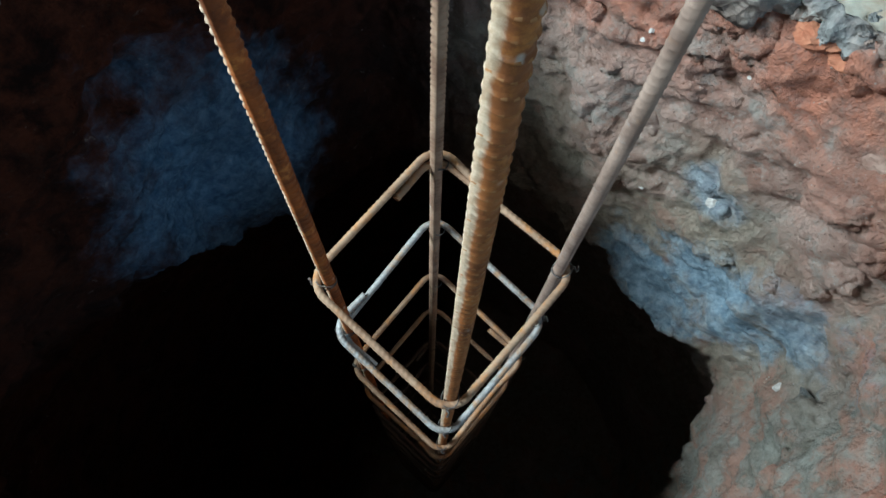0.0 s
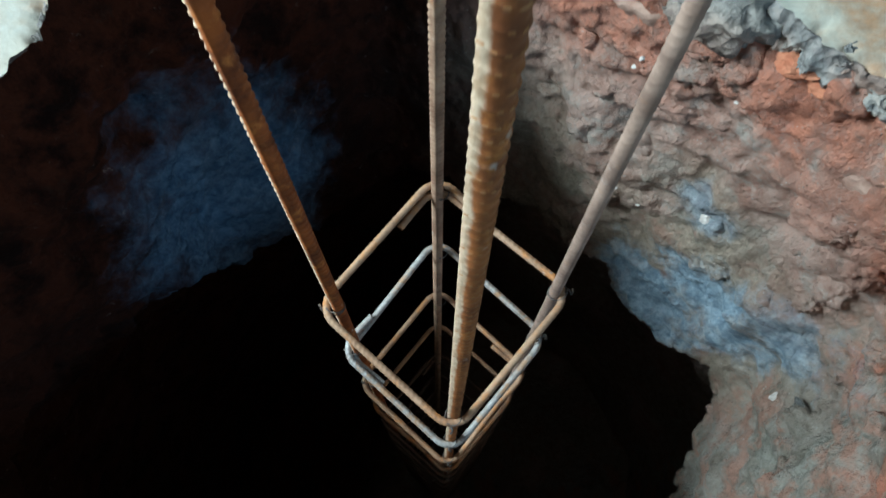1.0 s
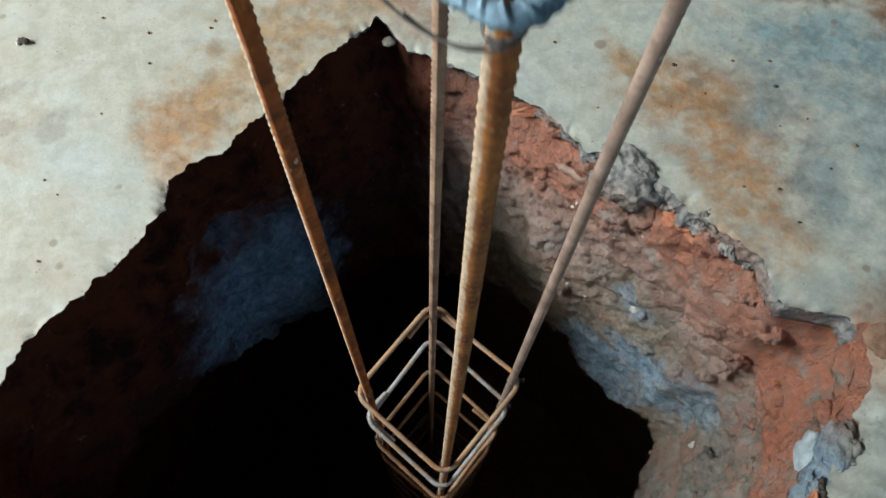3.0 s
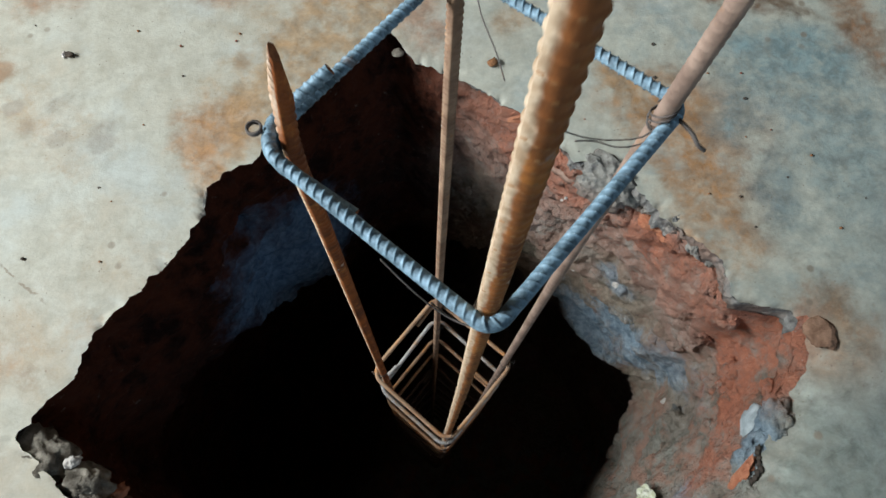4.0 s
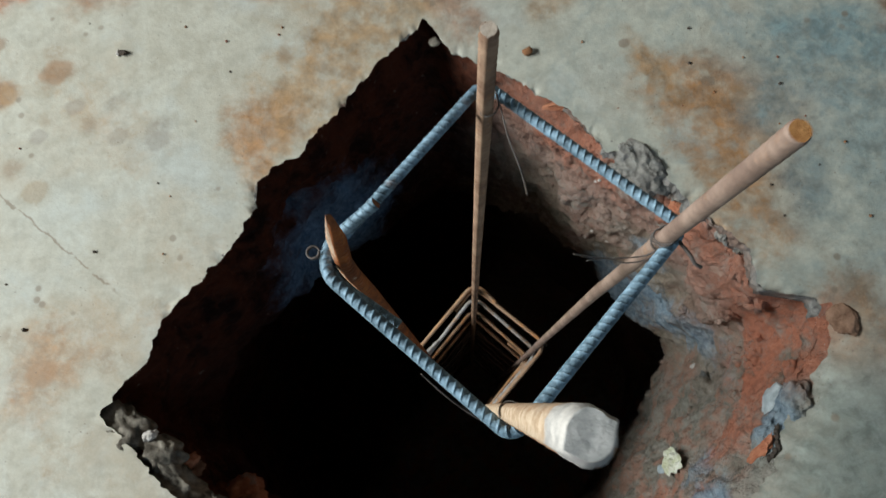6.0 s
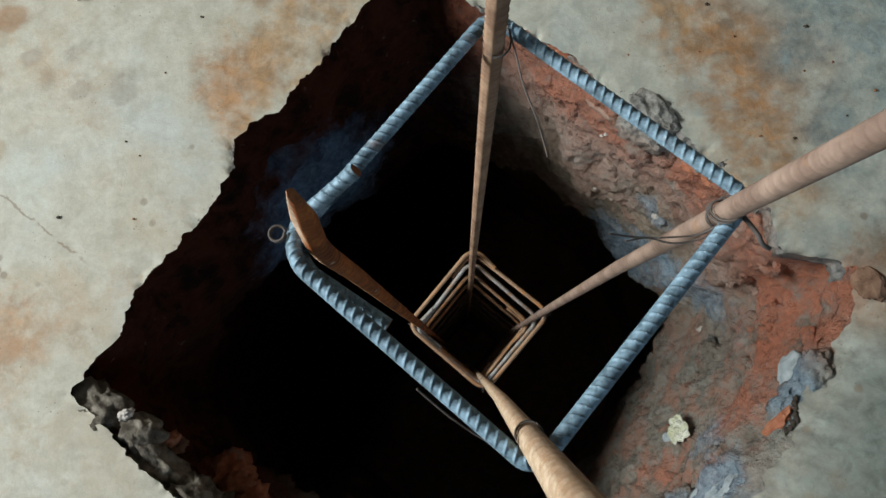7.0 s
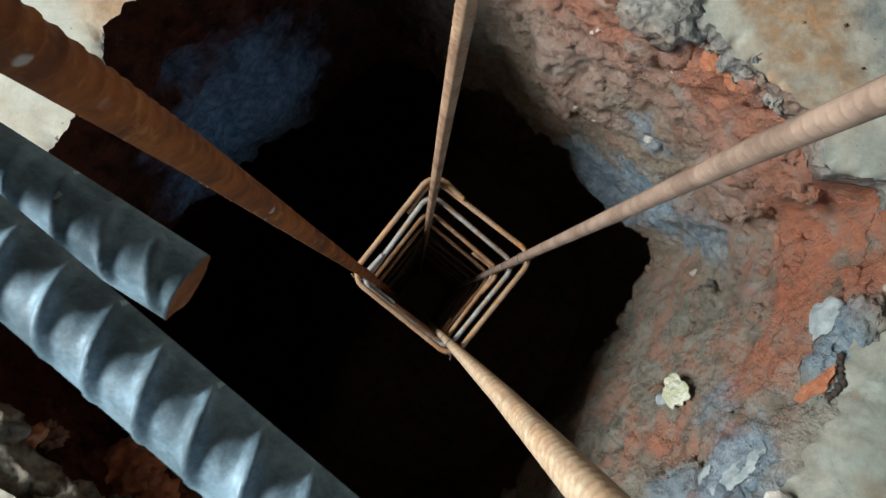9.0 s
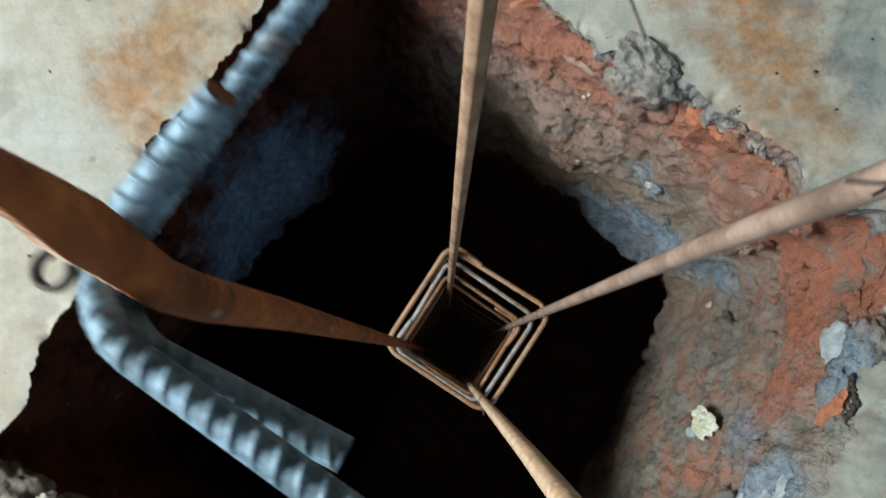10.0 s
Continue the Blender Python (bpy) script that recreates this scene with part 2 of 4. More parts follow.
def soil_material():
    n = Nodes("dug_laterite_soil", True)
    big, mid = n.noise(3.6, 7, 0.64, distort=0.2), n.noise(11, 9, 0.70, distort=0.15)
    fine, tiny = n.noise(45, 8, 0.7), n.noise(170, 4, 0.7)
    clod = n.noise(19, 9, 0.72, distort=0.25)
    x, y, z = n.axis(0), n.axis(1), n.axis(2)
    red = n.mix(n.step(mid, 0.34, 0.58), (0.33, 0.19, 0.145), (0.50, 0.365, 0.305))
    red = n.mix(n.math("MULTIPLY", n.step(clod, 0.48, 0.62), 0.75), red, (0.43, 0.40, 0.355))
    tan = n.mix(n.step(fine, 0.3, 0.7), (0.22, 0.185, 0.14), (0.41, 0.36, 0.285))
    tan = n.mix(n.math("MULTIPLY", n.step(mid, 0.52, 0.64), 0.7), tan, (0.36, 0.22, 0.165))
    # grey-tan subsoil below the red layer, with an uneven boundary
    low = n.step(n.math("ADD", z, n.math("MULTIPLY", n.math("SUBTRACT", big, 0.5), 0.8)), -0.30, -0.60)
    col = n.mix(low, red, n.mix(n.step(big, 0.48, 0.66), tan, red))
    # the southern side is dusty grey earth with red veins
    south = n.step(n.math("ADD", y, n.math("MULTIPLY", n.math("SUBTRACT", big, 0.5), 0.5)), 0.08, -0.12)
    dusty = n.mix(n.step(clod, 0.36, 0.62), (0.20, 0.195, 0.16), (0.385, 0.38, 0.335))
    dusty = n.mix(n.math("MULTIPLY", n.step(mid, 0.47, 0.60), 0.75), dusty, (0.47, 0.245, 0.175))
    col = n.mix(n.math("MULTIPLY", south, 0.85), col, dusty)
    # streaks of orange-red burnt earth, most under the slab
    under = n.step(n.math("ADD", z, n.math("MULTIPLY", n.math("SUBTRACT", mid, 0.5), 0.5)), -0.34, -0.12)
    streak = n.math("MULTIPLY", n.step(n.noise(6, 8, 0.72), 0.40, 0.54), n.step(clod, 0.34, 0.50))
    burnt_tone = n.mix(n.step(fine, 0.3, 0.7), (0.39, 0.125, 0.07), (0.60, 0.25, 0.155))
    col = n.mix(n.math("MULTIPLY", streak, n.math("ADD", n.math("MULTIPLY", under, 0.50), 0.08)), col, burnt_tone)
    for centre, size, turn, amount in (((0.62, 0.01, -0.10), (0.10, 0.13, 0.12), 0, 0.95), ((0.60, -0.05, -0.22), (0.09, 0.09, 0.16), 0, 0.85), ((0.55, -0.17, -0.22), (0.08, 0.09, 0.09), -25, 0.7), ((0.44, 0.25, -0.08), (0.07, 0.16, 0.10), 35, 0.85), ((0.40, -0.36, -0.46), (0.06, 0.06, 0.12), 0, 0.75),
                                       ((0.53, -0.23, -0.30), (0.06, 0.05, 0.10), 0, 0.5), ((0.24, 0.46, -0.10), (0.20, 0.08, 0.12), -35, 0.8), ((-0.56, -0.27, -0.32), (0.10, 0.10, 0.09), 0, 0.8)):
        burnt = n.math("MULTIPLY", n.blob(centre, size, 0.5, 14, 1.1, turn), n.math("MULTIPLY", n.step(mid, 0.36, 0.56), n.step(fine, 0.28, 0.55)))
        col = n.mix(n.math("MULTIPLY", burnt, amount), col, burnt_tone)
    # cement dust spilled over the worn south-eastern edge
    spill = n.math("ADD", n.math("MULTIPLY", x, 0.93), n.math("MULTIPLY", y, -0.37))
    spill = n.math("MULTIPLY", n.math("MULTIPLY", n.step(spill, 0.36, 0.50), n.step(y, -0.07, -0.16)), n.step(n.math("ADD", z, n.math("MULTIPLY", n.math("SUBTRACT", clod, 0.5), 0.35)), -0.17, -0.05))
    col = n.mix(n.math("MULTIPLY", spill, 0.8), col, n.mix(n.step(fine, 0.3, 0.7), (0.29, 0.30, 0.26), (0.48, 0.49, 0.44)))
    # soil of the western corner, its shade painted in as dark tones
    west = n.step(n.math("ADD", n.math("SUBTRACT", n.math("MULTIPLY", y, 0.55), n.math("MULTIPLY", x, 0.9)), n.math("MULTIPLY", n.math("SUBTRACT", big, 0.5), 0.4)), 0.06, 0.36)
    shade_soil = n.mix(n.step(mid, 0.35, 0.65), (0.018, 0.006, 0.004), (0.066, 0.020, 0.011))
    shade_soil = n.mix(n.math("MULTIPLY", n.step(n.math("ADD", z, n.math("MULTIPLY", n.math("SUBTRACT", clod, 0.5), 0.5)), -0.55, -0.10), n.step(mid, 0.36, 0.60)), shade_soil, (0.115, 0.034, 0.016))
    col = n.mix(west, col, shade_soil)
    red_side = n.math("MULTIPLY", n.blob((-0.50, -0.34, -0.32), (0.18, 0.18, 0.15), 0.4, 9, 1.2, 0), n.step(mid, 0.36, 0.58))
    col = n.mix(n.math("MULTIPLY", red_side, 0.85), col, n.mix(n.step(fine, 0.3, 0.7), (0.16, 0.045, 0.022), (0.33, 0.11, 0.055)))
    # pale bluish clay, and a deeper blue tone for the western patch
    clay = n.mix(n.step(fine, 0.3, 0.7), (0.17, 0.26, 0.35), (0.43, 0.55, 0.65))
    blue_patch = n.mix(n.step(fine, 0.3, 0.7), (0.085, 0.19, 0.34), (0.27, 0.45, 0.68))
    for centre, size, rag, turn, tone, amount in (
        ((-0.38, 0.40, -0.58), (0.19, 0.30, 0.28), 0.30, 45, blue_patch, 0.85),
        ((0.50, 0.26, -0.82), (0.13, 0.13, 0.13), 0.40, 0, clay, 0.95),
        ((0.56, 0.15, -0.64), (0.13, 0.11, 0.12), 0.40, 0, clay, 0.92),
        ((0.58, 0.06, -0.51), (0.08, 0.09, 0.07), 0.45, 0, clay, 0.7),
        ((0.56, -0.03, -0.40), (0.05, 0.06, 0.07), 0.55, 0, clay, 0.5),
        ((0.53, -0.15, -0.07), (0.06, 0.06, 0.06), 0.40, 0, clay, 0.85),
        ((0.41, -0.36, -0.14), (0.08, 0.08, 0.09), 0.40, 0, clay, 0.85),
        ((0.33, -0.43, -0.26), (0.09, 0.06, 0.10), 0.45, 0, clay, 0.7),
        ((0.47, -0.28, -0.30), (0.05, 0.05, 0.06), 0.55, 0, clay, 0.6),
        ((0.46, 0.24, -0.42), (0.05, 0.05, 0.05), 0.5, 0, clay, 0.6),
    ):
        col = n.mix(n.math("MULTIPLY", n.blob(centre, size, rag, 12, 0.9, turn), amount), col, tone)
    col = n.mix(n.math("MULTIPLY", n.step(fine, 0.62, 0.75), 0.45), col, (0.55, 0.49, 0.43))
    col = n.mix(n.math("MULTIPLY", n.step(clod, 0.42, 0.32), 0.4), col, (0.075, 0.045, 0.033))
    grit = n.math("MULTIPLY", n.step(n.cells(120), 0.22, 0.12), n.step(n.noise(15, 3), 0.48, 0.58))
    col = n.mix(n.math("MULTIPLY", grit, n.math("MULTIPLY", n.math("SUBTRACT", 1.0, west), 0.6)), col, n.mix(n.step(n.noise(33, 2), 0.45, 0.55), (0.10, 0.065, 0.05), (0.58, 0.55, 0.50)))
    height = n.math("ADD", n.math("MULTIPLY", mid, 1.0), n.math("ADD", n.math("MULTIPLY", fine, 0.85), n.math("MULTIPLY", tiny, 0.5)))
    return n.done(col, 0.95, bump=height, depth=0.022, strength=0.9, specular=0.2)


def rust_material(name, light, dark, orange, amount=0.5, cement_from=None, splash=0.0, pale_from=None, pale_tip=None):
    n = Nodes(name)
    a, b = n.noise(26, 7, 0.65, distort=0.4), n.noise(140, 6, 0.7)
    col = n.mix(n.step(a, 0.32, 0.68), dark, light)
    col = n.mix(n.math("MULTIPLY", n.step(n.noise(48, 7, 0.7), 0.66 - 0.3 * amount, 0.84 - 0.3 * amount), 0.85), col, orange)
    col = n.mix(n.math("MULTIPLY", n.step(b, 0.55, 0.75), 0.4), col, (0.07, 0.04, 0.025))
    drops = n.math("MULTIPLY", n.step(n.cells(75), 0.20, 0.12), n.step(n.noise(14, 3), 0.56, 0.64))
    col = n.mix(n.math("MULTIPLY", drops, 0.6), col, (0.62, 0.58, 0.52))
    scuff = n.step(n.noise(33, 8, 0.75, distort=0.6), 0.60, 0.72)
    col = n.mix(n.math("MULTIPLY", scuff, splash), col, (0.46, 0.47, 0.48))
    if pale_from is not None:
        # lit side painted pale on the western flank; cement dust on the inner one where given
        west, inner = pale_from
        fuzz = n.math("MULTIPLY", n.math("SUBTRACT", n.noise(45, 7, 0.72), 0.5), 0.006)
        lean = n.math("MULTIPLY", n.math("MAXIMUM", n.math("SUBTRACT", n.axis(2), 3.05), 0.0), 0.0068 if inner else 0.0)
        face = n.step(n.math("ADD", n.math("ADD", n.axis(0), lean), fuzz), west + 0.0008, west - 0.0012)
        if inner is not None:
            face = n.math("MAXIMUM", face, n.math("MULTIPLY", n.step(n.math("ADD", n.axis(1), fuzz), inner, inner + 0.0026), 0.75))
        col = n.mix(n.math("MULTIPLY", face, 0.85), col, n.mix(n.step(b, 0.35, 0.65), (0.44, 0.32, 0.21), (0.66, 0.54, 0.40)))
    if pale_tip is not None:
        # light from the west painted pale on the flank of a leaning end
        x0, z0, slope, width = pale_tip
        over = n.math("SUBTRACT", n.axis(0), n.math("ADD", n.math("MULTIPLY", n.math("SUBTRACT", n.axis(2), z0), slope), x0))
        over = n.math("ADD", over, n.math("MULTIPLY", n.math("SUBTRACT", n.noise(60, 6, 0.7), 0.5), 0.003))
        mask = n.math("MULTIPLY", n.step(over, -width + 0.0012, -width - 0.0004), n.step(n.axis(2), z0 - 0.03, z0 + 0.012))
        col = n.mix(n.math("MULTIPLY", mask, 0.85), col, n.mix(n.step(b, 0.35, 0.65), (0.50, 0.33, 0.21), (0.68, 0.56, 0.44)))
    rough = n.mix(a, (0.55, 0.55, 0.55), (0.8, 0.8, 0.8))
    if cement_from is not None:
        low, high = cement_from
        z = n.math("ADD", n.axis(2), n.math("MULTIPLY", n.math("SUBTRACT", n.noise(38, 6, 0.7), 0.5), 0.16))
        white = n.step(z, low, high)
        col = n.mix(n.math("MULTIPLY", white, 0.9), col, n.mix(n.step(b, 0.35, 0.65), (0.36, 0.36, 0.36), (0.62, 0.60, 0.57)))
    return n.done(col, rough, metal=0.15, bump=n.math("ADD", b, a), depth=0.0006, strength=0.7, specular=0.4)


def steel_material(name, light, dark, rust, amount):
    n = Nodes(name)
    a, b = n.noise(90, 7, 0.72), n.noise(240, 5, 0.7)
    col = n.mix(n.step(a, 0.36, 0.64), dark, light)
    mask = n.step(n.noise(30, 8, 0.72, distort=0.5), 0.72 - 0.3 * amount, 0.86 - 0.3 * amount)
    col = n.mix(n.math("MULTIPLY", mask, 0.8), col, rust)
    rough = n.mix(n.step(b, 0.3, 0.7), (0.48, 0.48, 0.48), (0.72, 0.72, 0.72))
    return n.done(col, rough, metal=0.15, bump=b, depth=0.0004, strength=0.5, specular=0.5)


def plain_material(name, a, b, scale=30.0, rough=0.85, depth=0.003, specular=0.3):
    n = Nodes(name)
    f, g = n.noise(scale, 7, 0.65), n.noise(scale * 5, 5, 0.7)
    return n.done(n.mix(n.step(f, 0.32, 0.68), a, b), rough, bump=n.math("ADD", f, n.math("MULTIPLY", g, 0.4)), depth=depth, specular=specular)


FLOOR = floor_material()
BROKEN = broken_concrete_material()
SOIL = soil_material()
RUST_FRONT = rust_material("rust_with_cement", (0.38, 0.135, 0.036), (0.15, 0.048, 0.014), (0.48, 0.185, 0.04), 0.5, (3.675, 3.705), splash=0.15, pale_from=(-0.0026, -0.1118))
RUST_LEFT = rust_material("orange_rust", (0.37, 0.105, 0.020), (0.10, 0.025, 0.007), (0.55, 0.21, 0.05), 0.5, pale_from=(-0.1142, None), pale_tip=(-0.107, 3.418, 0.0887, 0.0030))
RUST_RIGHT = rust_material("grey_brown_rust", (0.41, 0.295, 0.235), (0.23, 0.155, 0.122), (0.40, 0.21, 0.10), 0.3, splash=0.35)
RUST_BACK = rust_material("brown_rust", (0.42, 0.28, 0.19), (0.20, 0.115, 0.075), (0.44, 0.21, 0.08), 0.35)
STEEL = steel_material("blue_grey_steel", (0.25, 0.38, 0.485), (0.080, 0.132, 0.172), (0.18, 0.10, 0.06), 0.42)
STEEL_WORN = steel_material("rubbed_blue_grey_steel", (0.46, 0.61, 0.72), (0.30, 0.43, 0.52), (0.30, 0.20, 0.13), 0.35)
CEMENT_RIB = plain_material("cement_on_ribs", (0.26, 0.105, 0.034), (0.44, 0.23, 0.10), 60, 0.85, 0.0005)
STEEL_OLD = steel_material("tarnished_steel", (0.42, 0.41, 0.40), (0.24, 0.22, 0.20), (0.38, 0.20, 0.08), 0.75)
STEEL_RUST = rust_material("rusty_stirrup", (0.46, 0.31, 0.20), (0.25, 0.14, 0.08), (0.52, 0.23, 0.07), 0.6)
WIRE = rust_material("binding_wire", (0.16, 0.14, 0.13), (0.07, 0.06, 0.055), (0.2, 0.1, 0.05), 0.3)
# for the deep ties: the shade of the pit put into a dark brown
SHADE_STEEL = rust_material("shade_darkened_steel", (0.09, 0.055, 0.035), (0.045, 0.026, 0.016), (0.12, 0.06, 0.03), 0.2)
BRICK = plain_material("brick_fragment", (0.37, 0.13, 0.07), (0.53, 0.235, 0.135), 38, depth=0.006)
CLAY = plain_material("pale_clay", (0.32, 0.38, 0.41), (0.54, 0.61, 0.64), 40, depth=0.005)
RUBBLE = plain_material("tan_rubble", (0.085, 0.072, 0.056), (0.36, 0.325, 0.27), 30, depth=0.006)
CUT_ORANGE = plain_material("orange_rust_cut", (0.34, 0.15, 0.05), (0.52, 0.27, 0.10), 300, 0.8, 0.0005)
CUT_RED = plain_material("dark_red_cut", (0.17, 0.055, 0.02), (0.32, 0.12, 0.045), 200, 0.8, 0.0006)
CUT_PALE = plain_material("pale_cut", (0.42, 0.34, 0.27), (0.60, 0.52, 0.44), 300, 0.8, 0.0005)
CUT_GREY = plain_material("cement_grey_cut", (0.30, 0.31, 0.31), (0.55, 0.55, 0.54), 220, 0.85, 0.0006)
STONE = plain_material("white_stone", (0.50, 0.46, 0.42), (0.76, 0.72, 0.68), 45)
SOIL_LUMP = plain_material("soil_lump", (0.28, 0.155, 0.115), (0.42, 0.29, 0.23), 26, depth=0.008)


def gravel_material():
    n = Nodes("red_gravel")
    chance = n.node("ShaderNodeNewGeometry").outputs["Random Per Island"]
    col = n.mix(chance, (0.080, 0.024, 0.015), (0.25, 0.085, 0.05))
    col = n.mix(n.step(chance, 0.955, 0.965), col, (0.52, 0.38, 0.30))
    col = n.mix(n.math("MULTIPLY", n.step(n.noise(60, 5), 0.45, 0.7), 0.5), col, (0.16, 0.05, 0.03))
    return n.done(col, 0.8, bump=n.noise(300, 4), depth=0.001)


GRAVEL = gravel_material()
BROWN_CRUST = plain_material("brown_crust", (0.17, 0.095, 0.06), (0.33, 0.20, 0.135), 45, 0.9, 0.004)
DARK = plain_material("dark_pebble", (0.04, 0.035, 0.03), (0.12, 0.09, 0.07), 60)
BROWN = plain_material("brown_pebble", (0.22, 0.10, 0.045), (0.34, 0.17, 0.08), 60)
PAPER = plain_material("yellow_green_scrap", (0.50, 0.52, 0.33), (0.74, 0.75, 0.66), 55, 0.7, 0.002)
DARK_CEILING = plain_material("dark_added_ceiling", (0.03, 0.025, 0.02), (0.07, 0.055, 0.04), 5)
BROKEN_LIGHT = broken_concrete_material("light_broken_concrete", (1.15, 1.14, 1.10), 0.45)
ADDED_WALL = plain_material("dark_added_wall", (0.10, 0.085, 0.07), (0.17, 0.145, 0.12), 4)


# ---- mesh helpers ----
def mesh_object(name, verts, faces, material, parent=None, smooth=True):
    me = bpy.data.meshes.new(name)
    me.from_pydata([tuple(v) for v in verts], [], faces)
    me.materials.append(material)
    if smooth:
        me.polygons.foreach_set("use_smooth", [True] * len(me.polygons))
    me.update()
    ob = new(name, me)
    if parent:
        ob.parent = parent
    return ob


def resample(points, step):
    pts = np.array(points, float)
    seg = np.linalg.norm(np.diff(pts, axis=0), axis=1)
    at = np.concatenate([[0], np.cumsum(seg)])
    s = np.linspace(0, at[-1], max(3, int(at[-1] / step) + 1))
    return np.stack([np.interp(s, at, pts[:, k]) for k in range(3)], 1), s


def rod(name, points, radius, material, parent, step=0.0012, sides=18, rib=0.0, pitch=0.008, lean=0.55, tip=None, phase=0.0, up=(0.37, 0.21, 0.9), slant=None, cap=None, seam_to=None, seam_up=0.75, crest=None):
    """A round bar along a line of points, with the slanting ribs and the two seams of deformed steel. tip(k, a): scale of the last rings."""
    pts, s = resample(points, step)
    tan = np.gradient(pts, axis=0)
    tan /= np.linalg.norm(tan, axis=1)[:, None]
    u = np.cross(tan[0], up)
    u /= np.linalg.norm(u)
    if seam_to:
        phase = math.atan2(np.dot(np.cross(tan[0], u), (*seam_to, 0)), np.dot(u, (*seam_to, 0)))
    ang = np.arange(sides) / sides * 2 * np.pi + phase
    half = ((ang - phase if seam_to else ang) / np.pi + 1e-6) % 1.0
    window = np.sin(np.pi * half) ** 0.4
    seam = np.exp(-(np.minimum(half, 1 - half) / 0.075) ** 2)
    sign = np.where(((ang - phase if seam_to else ang) / np.pi + 1e-6) % 2 < 1, 1.0, -1.0)
    verts = []
    count = len(pts)
    for k in range(count):
        u = u - tan[k] * (u @ tan[k])
        u /= np.linalg.norm(u)
        v = np.cross(tan[k], u)
        r = np.full(sides, radius)
        if rib:
            f = (s[k] / pitch + lean * (half - 0.5) * sign + 0.25 * (sign + 1)) % 1.0
            r = r + rib * np.maximum(np.exp(-((f - 0.5) / 0.11) ** 2) * window, seam_up * seam)
        su = sv = 1.0
        if tip:
            su, sv = tip(s[-1] - s[k])
        ring = pts[k] + np.outer(np.cos(ang) * r * su, u) + np.outer(np.sin(ang) * r * sv, v)
        if slant and s[-1] - s[k] < slant[2]:
            side = ((ring - pts[k]) @ np.array(slant[0])) / radius
            ring = ring - np.outer(slant[1] * 0.5 * (1 + side) * (1 - (s[-1] - s[k]) / slant[2]), tan[k])
        verts.append(ring)
    verts = np.concatenate(verts)
    faces = []
    for k in range(count - 1):
        a, b = k * sides, (k + 1) * sides
        for j in range(sides):
            i = (j + 1) % sides
            faces.append((a + j, a + i, b + i, b + j))
    faces.append(tuple(range(sides - 1, -1, -1)))
    faces.append(tuple(range((count - 1) * sides, count * sides)))
    ob = mesh_object(name, verts, faces, material, parent)
    if crest:
        # the rubbed tops of the ribs
        axis = np.repeat(pts, sides, axis=0)
        high = (np.linalg.norm(verts - axis, axis=1) > radius + 0.6 * rib).reshape(count, sides)
        top = high[:-1] & high[1:] & np.roll(high, -1, axis=1)[:-1]
        ob.data.materials.append(crest)
        index = np.zeros(len(faces), dtype=np.int32)
        index[: top.size] = top.reshape(-1)
        ob.data.polygons.foreach_set("material_index", index)
    if cap:
        ob.data.materials.append(cap)
        ob.data.polygons[-1].material_index = len(ob.data.materials) - 1
    ob.data.polygons[-1].use_smooth = ob.data.polygons[-2].use_smooth = False
    return ob


def lump(name, loc, size, material, label, category, seed, rough=0.28, turn=0.0, tilt=(0, 0), detail=3, group="", angular=0.0):
    """A broken piece of stone, brick or earth."""
    bm = bmesh.new()
    bmesh.ops.create_icosphere(bm, subdivisions=detail, radius=1.0)
    rnd = random.Random(seed)
    cuts = [(Vector((rnd.uniform(-1, 1), rnd.uniform(-1, 1), rnd.uniform(-1, 1))).normalized(), rnd.uniform(0.45, 0.75)) for _ in range(9)]
    shift = Vector((seed * 3.7, seed * 1.3, seed * 2.1))
    for v in bm.verts:
        p = v.co.copy()
        if angular:
            for nrm, d in cuts:
                over = p.dot(nrm) - d
                if over > 0:
                    p -= nrm * over * angular
        p *= 1 + rough * noise.fractal(v.co * 1.6 + shift, 0.8, 2.0, 4) + 0.35 * rough * noise.noise(v.co * 6 + shift)
        v.co = Vector((p.x * size[0], p.y * size[1], p.z * size[2]))
    me = bpy.data.meshes.new(name)
    bm.to_mesh(me)
    bm.free()
    me.materials.append(material)
    me.polygons.foreach_set("use_smooth", [angular < 0.5] * len(me.polygons))
    ob = new(name, me)
    ob.matrix_world = pose(*loc, tilt[0], tilt[1], turn)
    return tagged(ob, label, category, group)


# ---- the pit and the floor round it ----
RIM = [(0.650, 0.044), (0.542, 0.068), (0.535, 0.138), (0.457, 0.222), (0.392, 0.308), (0.280, 0.374), (0.222, 0.460), (0.150, 0.515), (0.060, 0.580),
       (-0.004, 0.612), (-0.062, 0.698), (-0.152, 0.612), (-0.278, 0.476), (-0.330, 0.420), (-0.421, 0.364), (-0.431, 0.288), (-0.517, 0.187), (-0.614, 0.092), (-0.650, 0.010),
       (-0.724, -0.070), (-0.645, -0.160), (-0.575, -0.240), (-0.420, -0.400), (-0.260, -0.570), (-0.060, -0.740), (0.120, -0.680), (0.300, -0.500), (0.410, -0.360),
       (0.480, -0.272), (0.525, -0.200), (0.590, -0.120), (0.640, -0.050)]
RIM_A = [math.atan2(y, x) for x, y in RIM]
RIM_R = [math.hypot(x, y) for x, y in RIM]
order = sorted(range(len(RIM)), key=lambda k: RIM_A[k])
RIM_A, RIM_R = np.array([RIM_A[k] for k in order]), np.array([RIM_R[k] for k in order])
AROUND = 960
THETA = np.linspace(-np.pi, np.pi, AROUND, endpoint=False)
# straight edges between the corners of the plan
cx, cy = RIM_R * np.cos(RIM_A), RIM_R * np.sin(RIM_A)


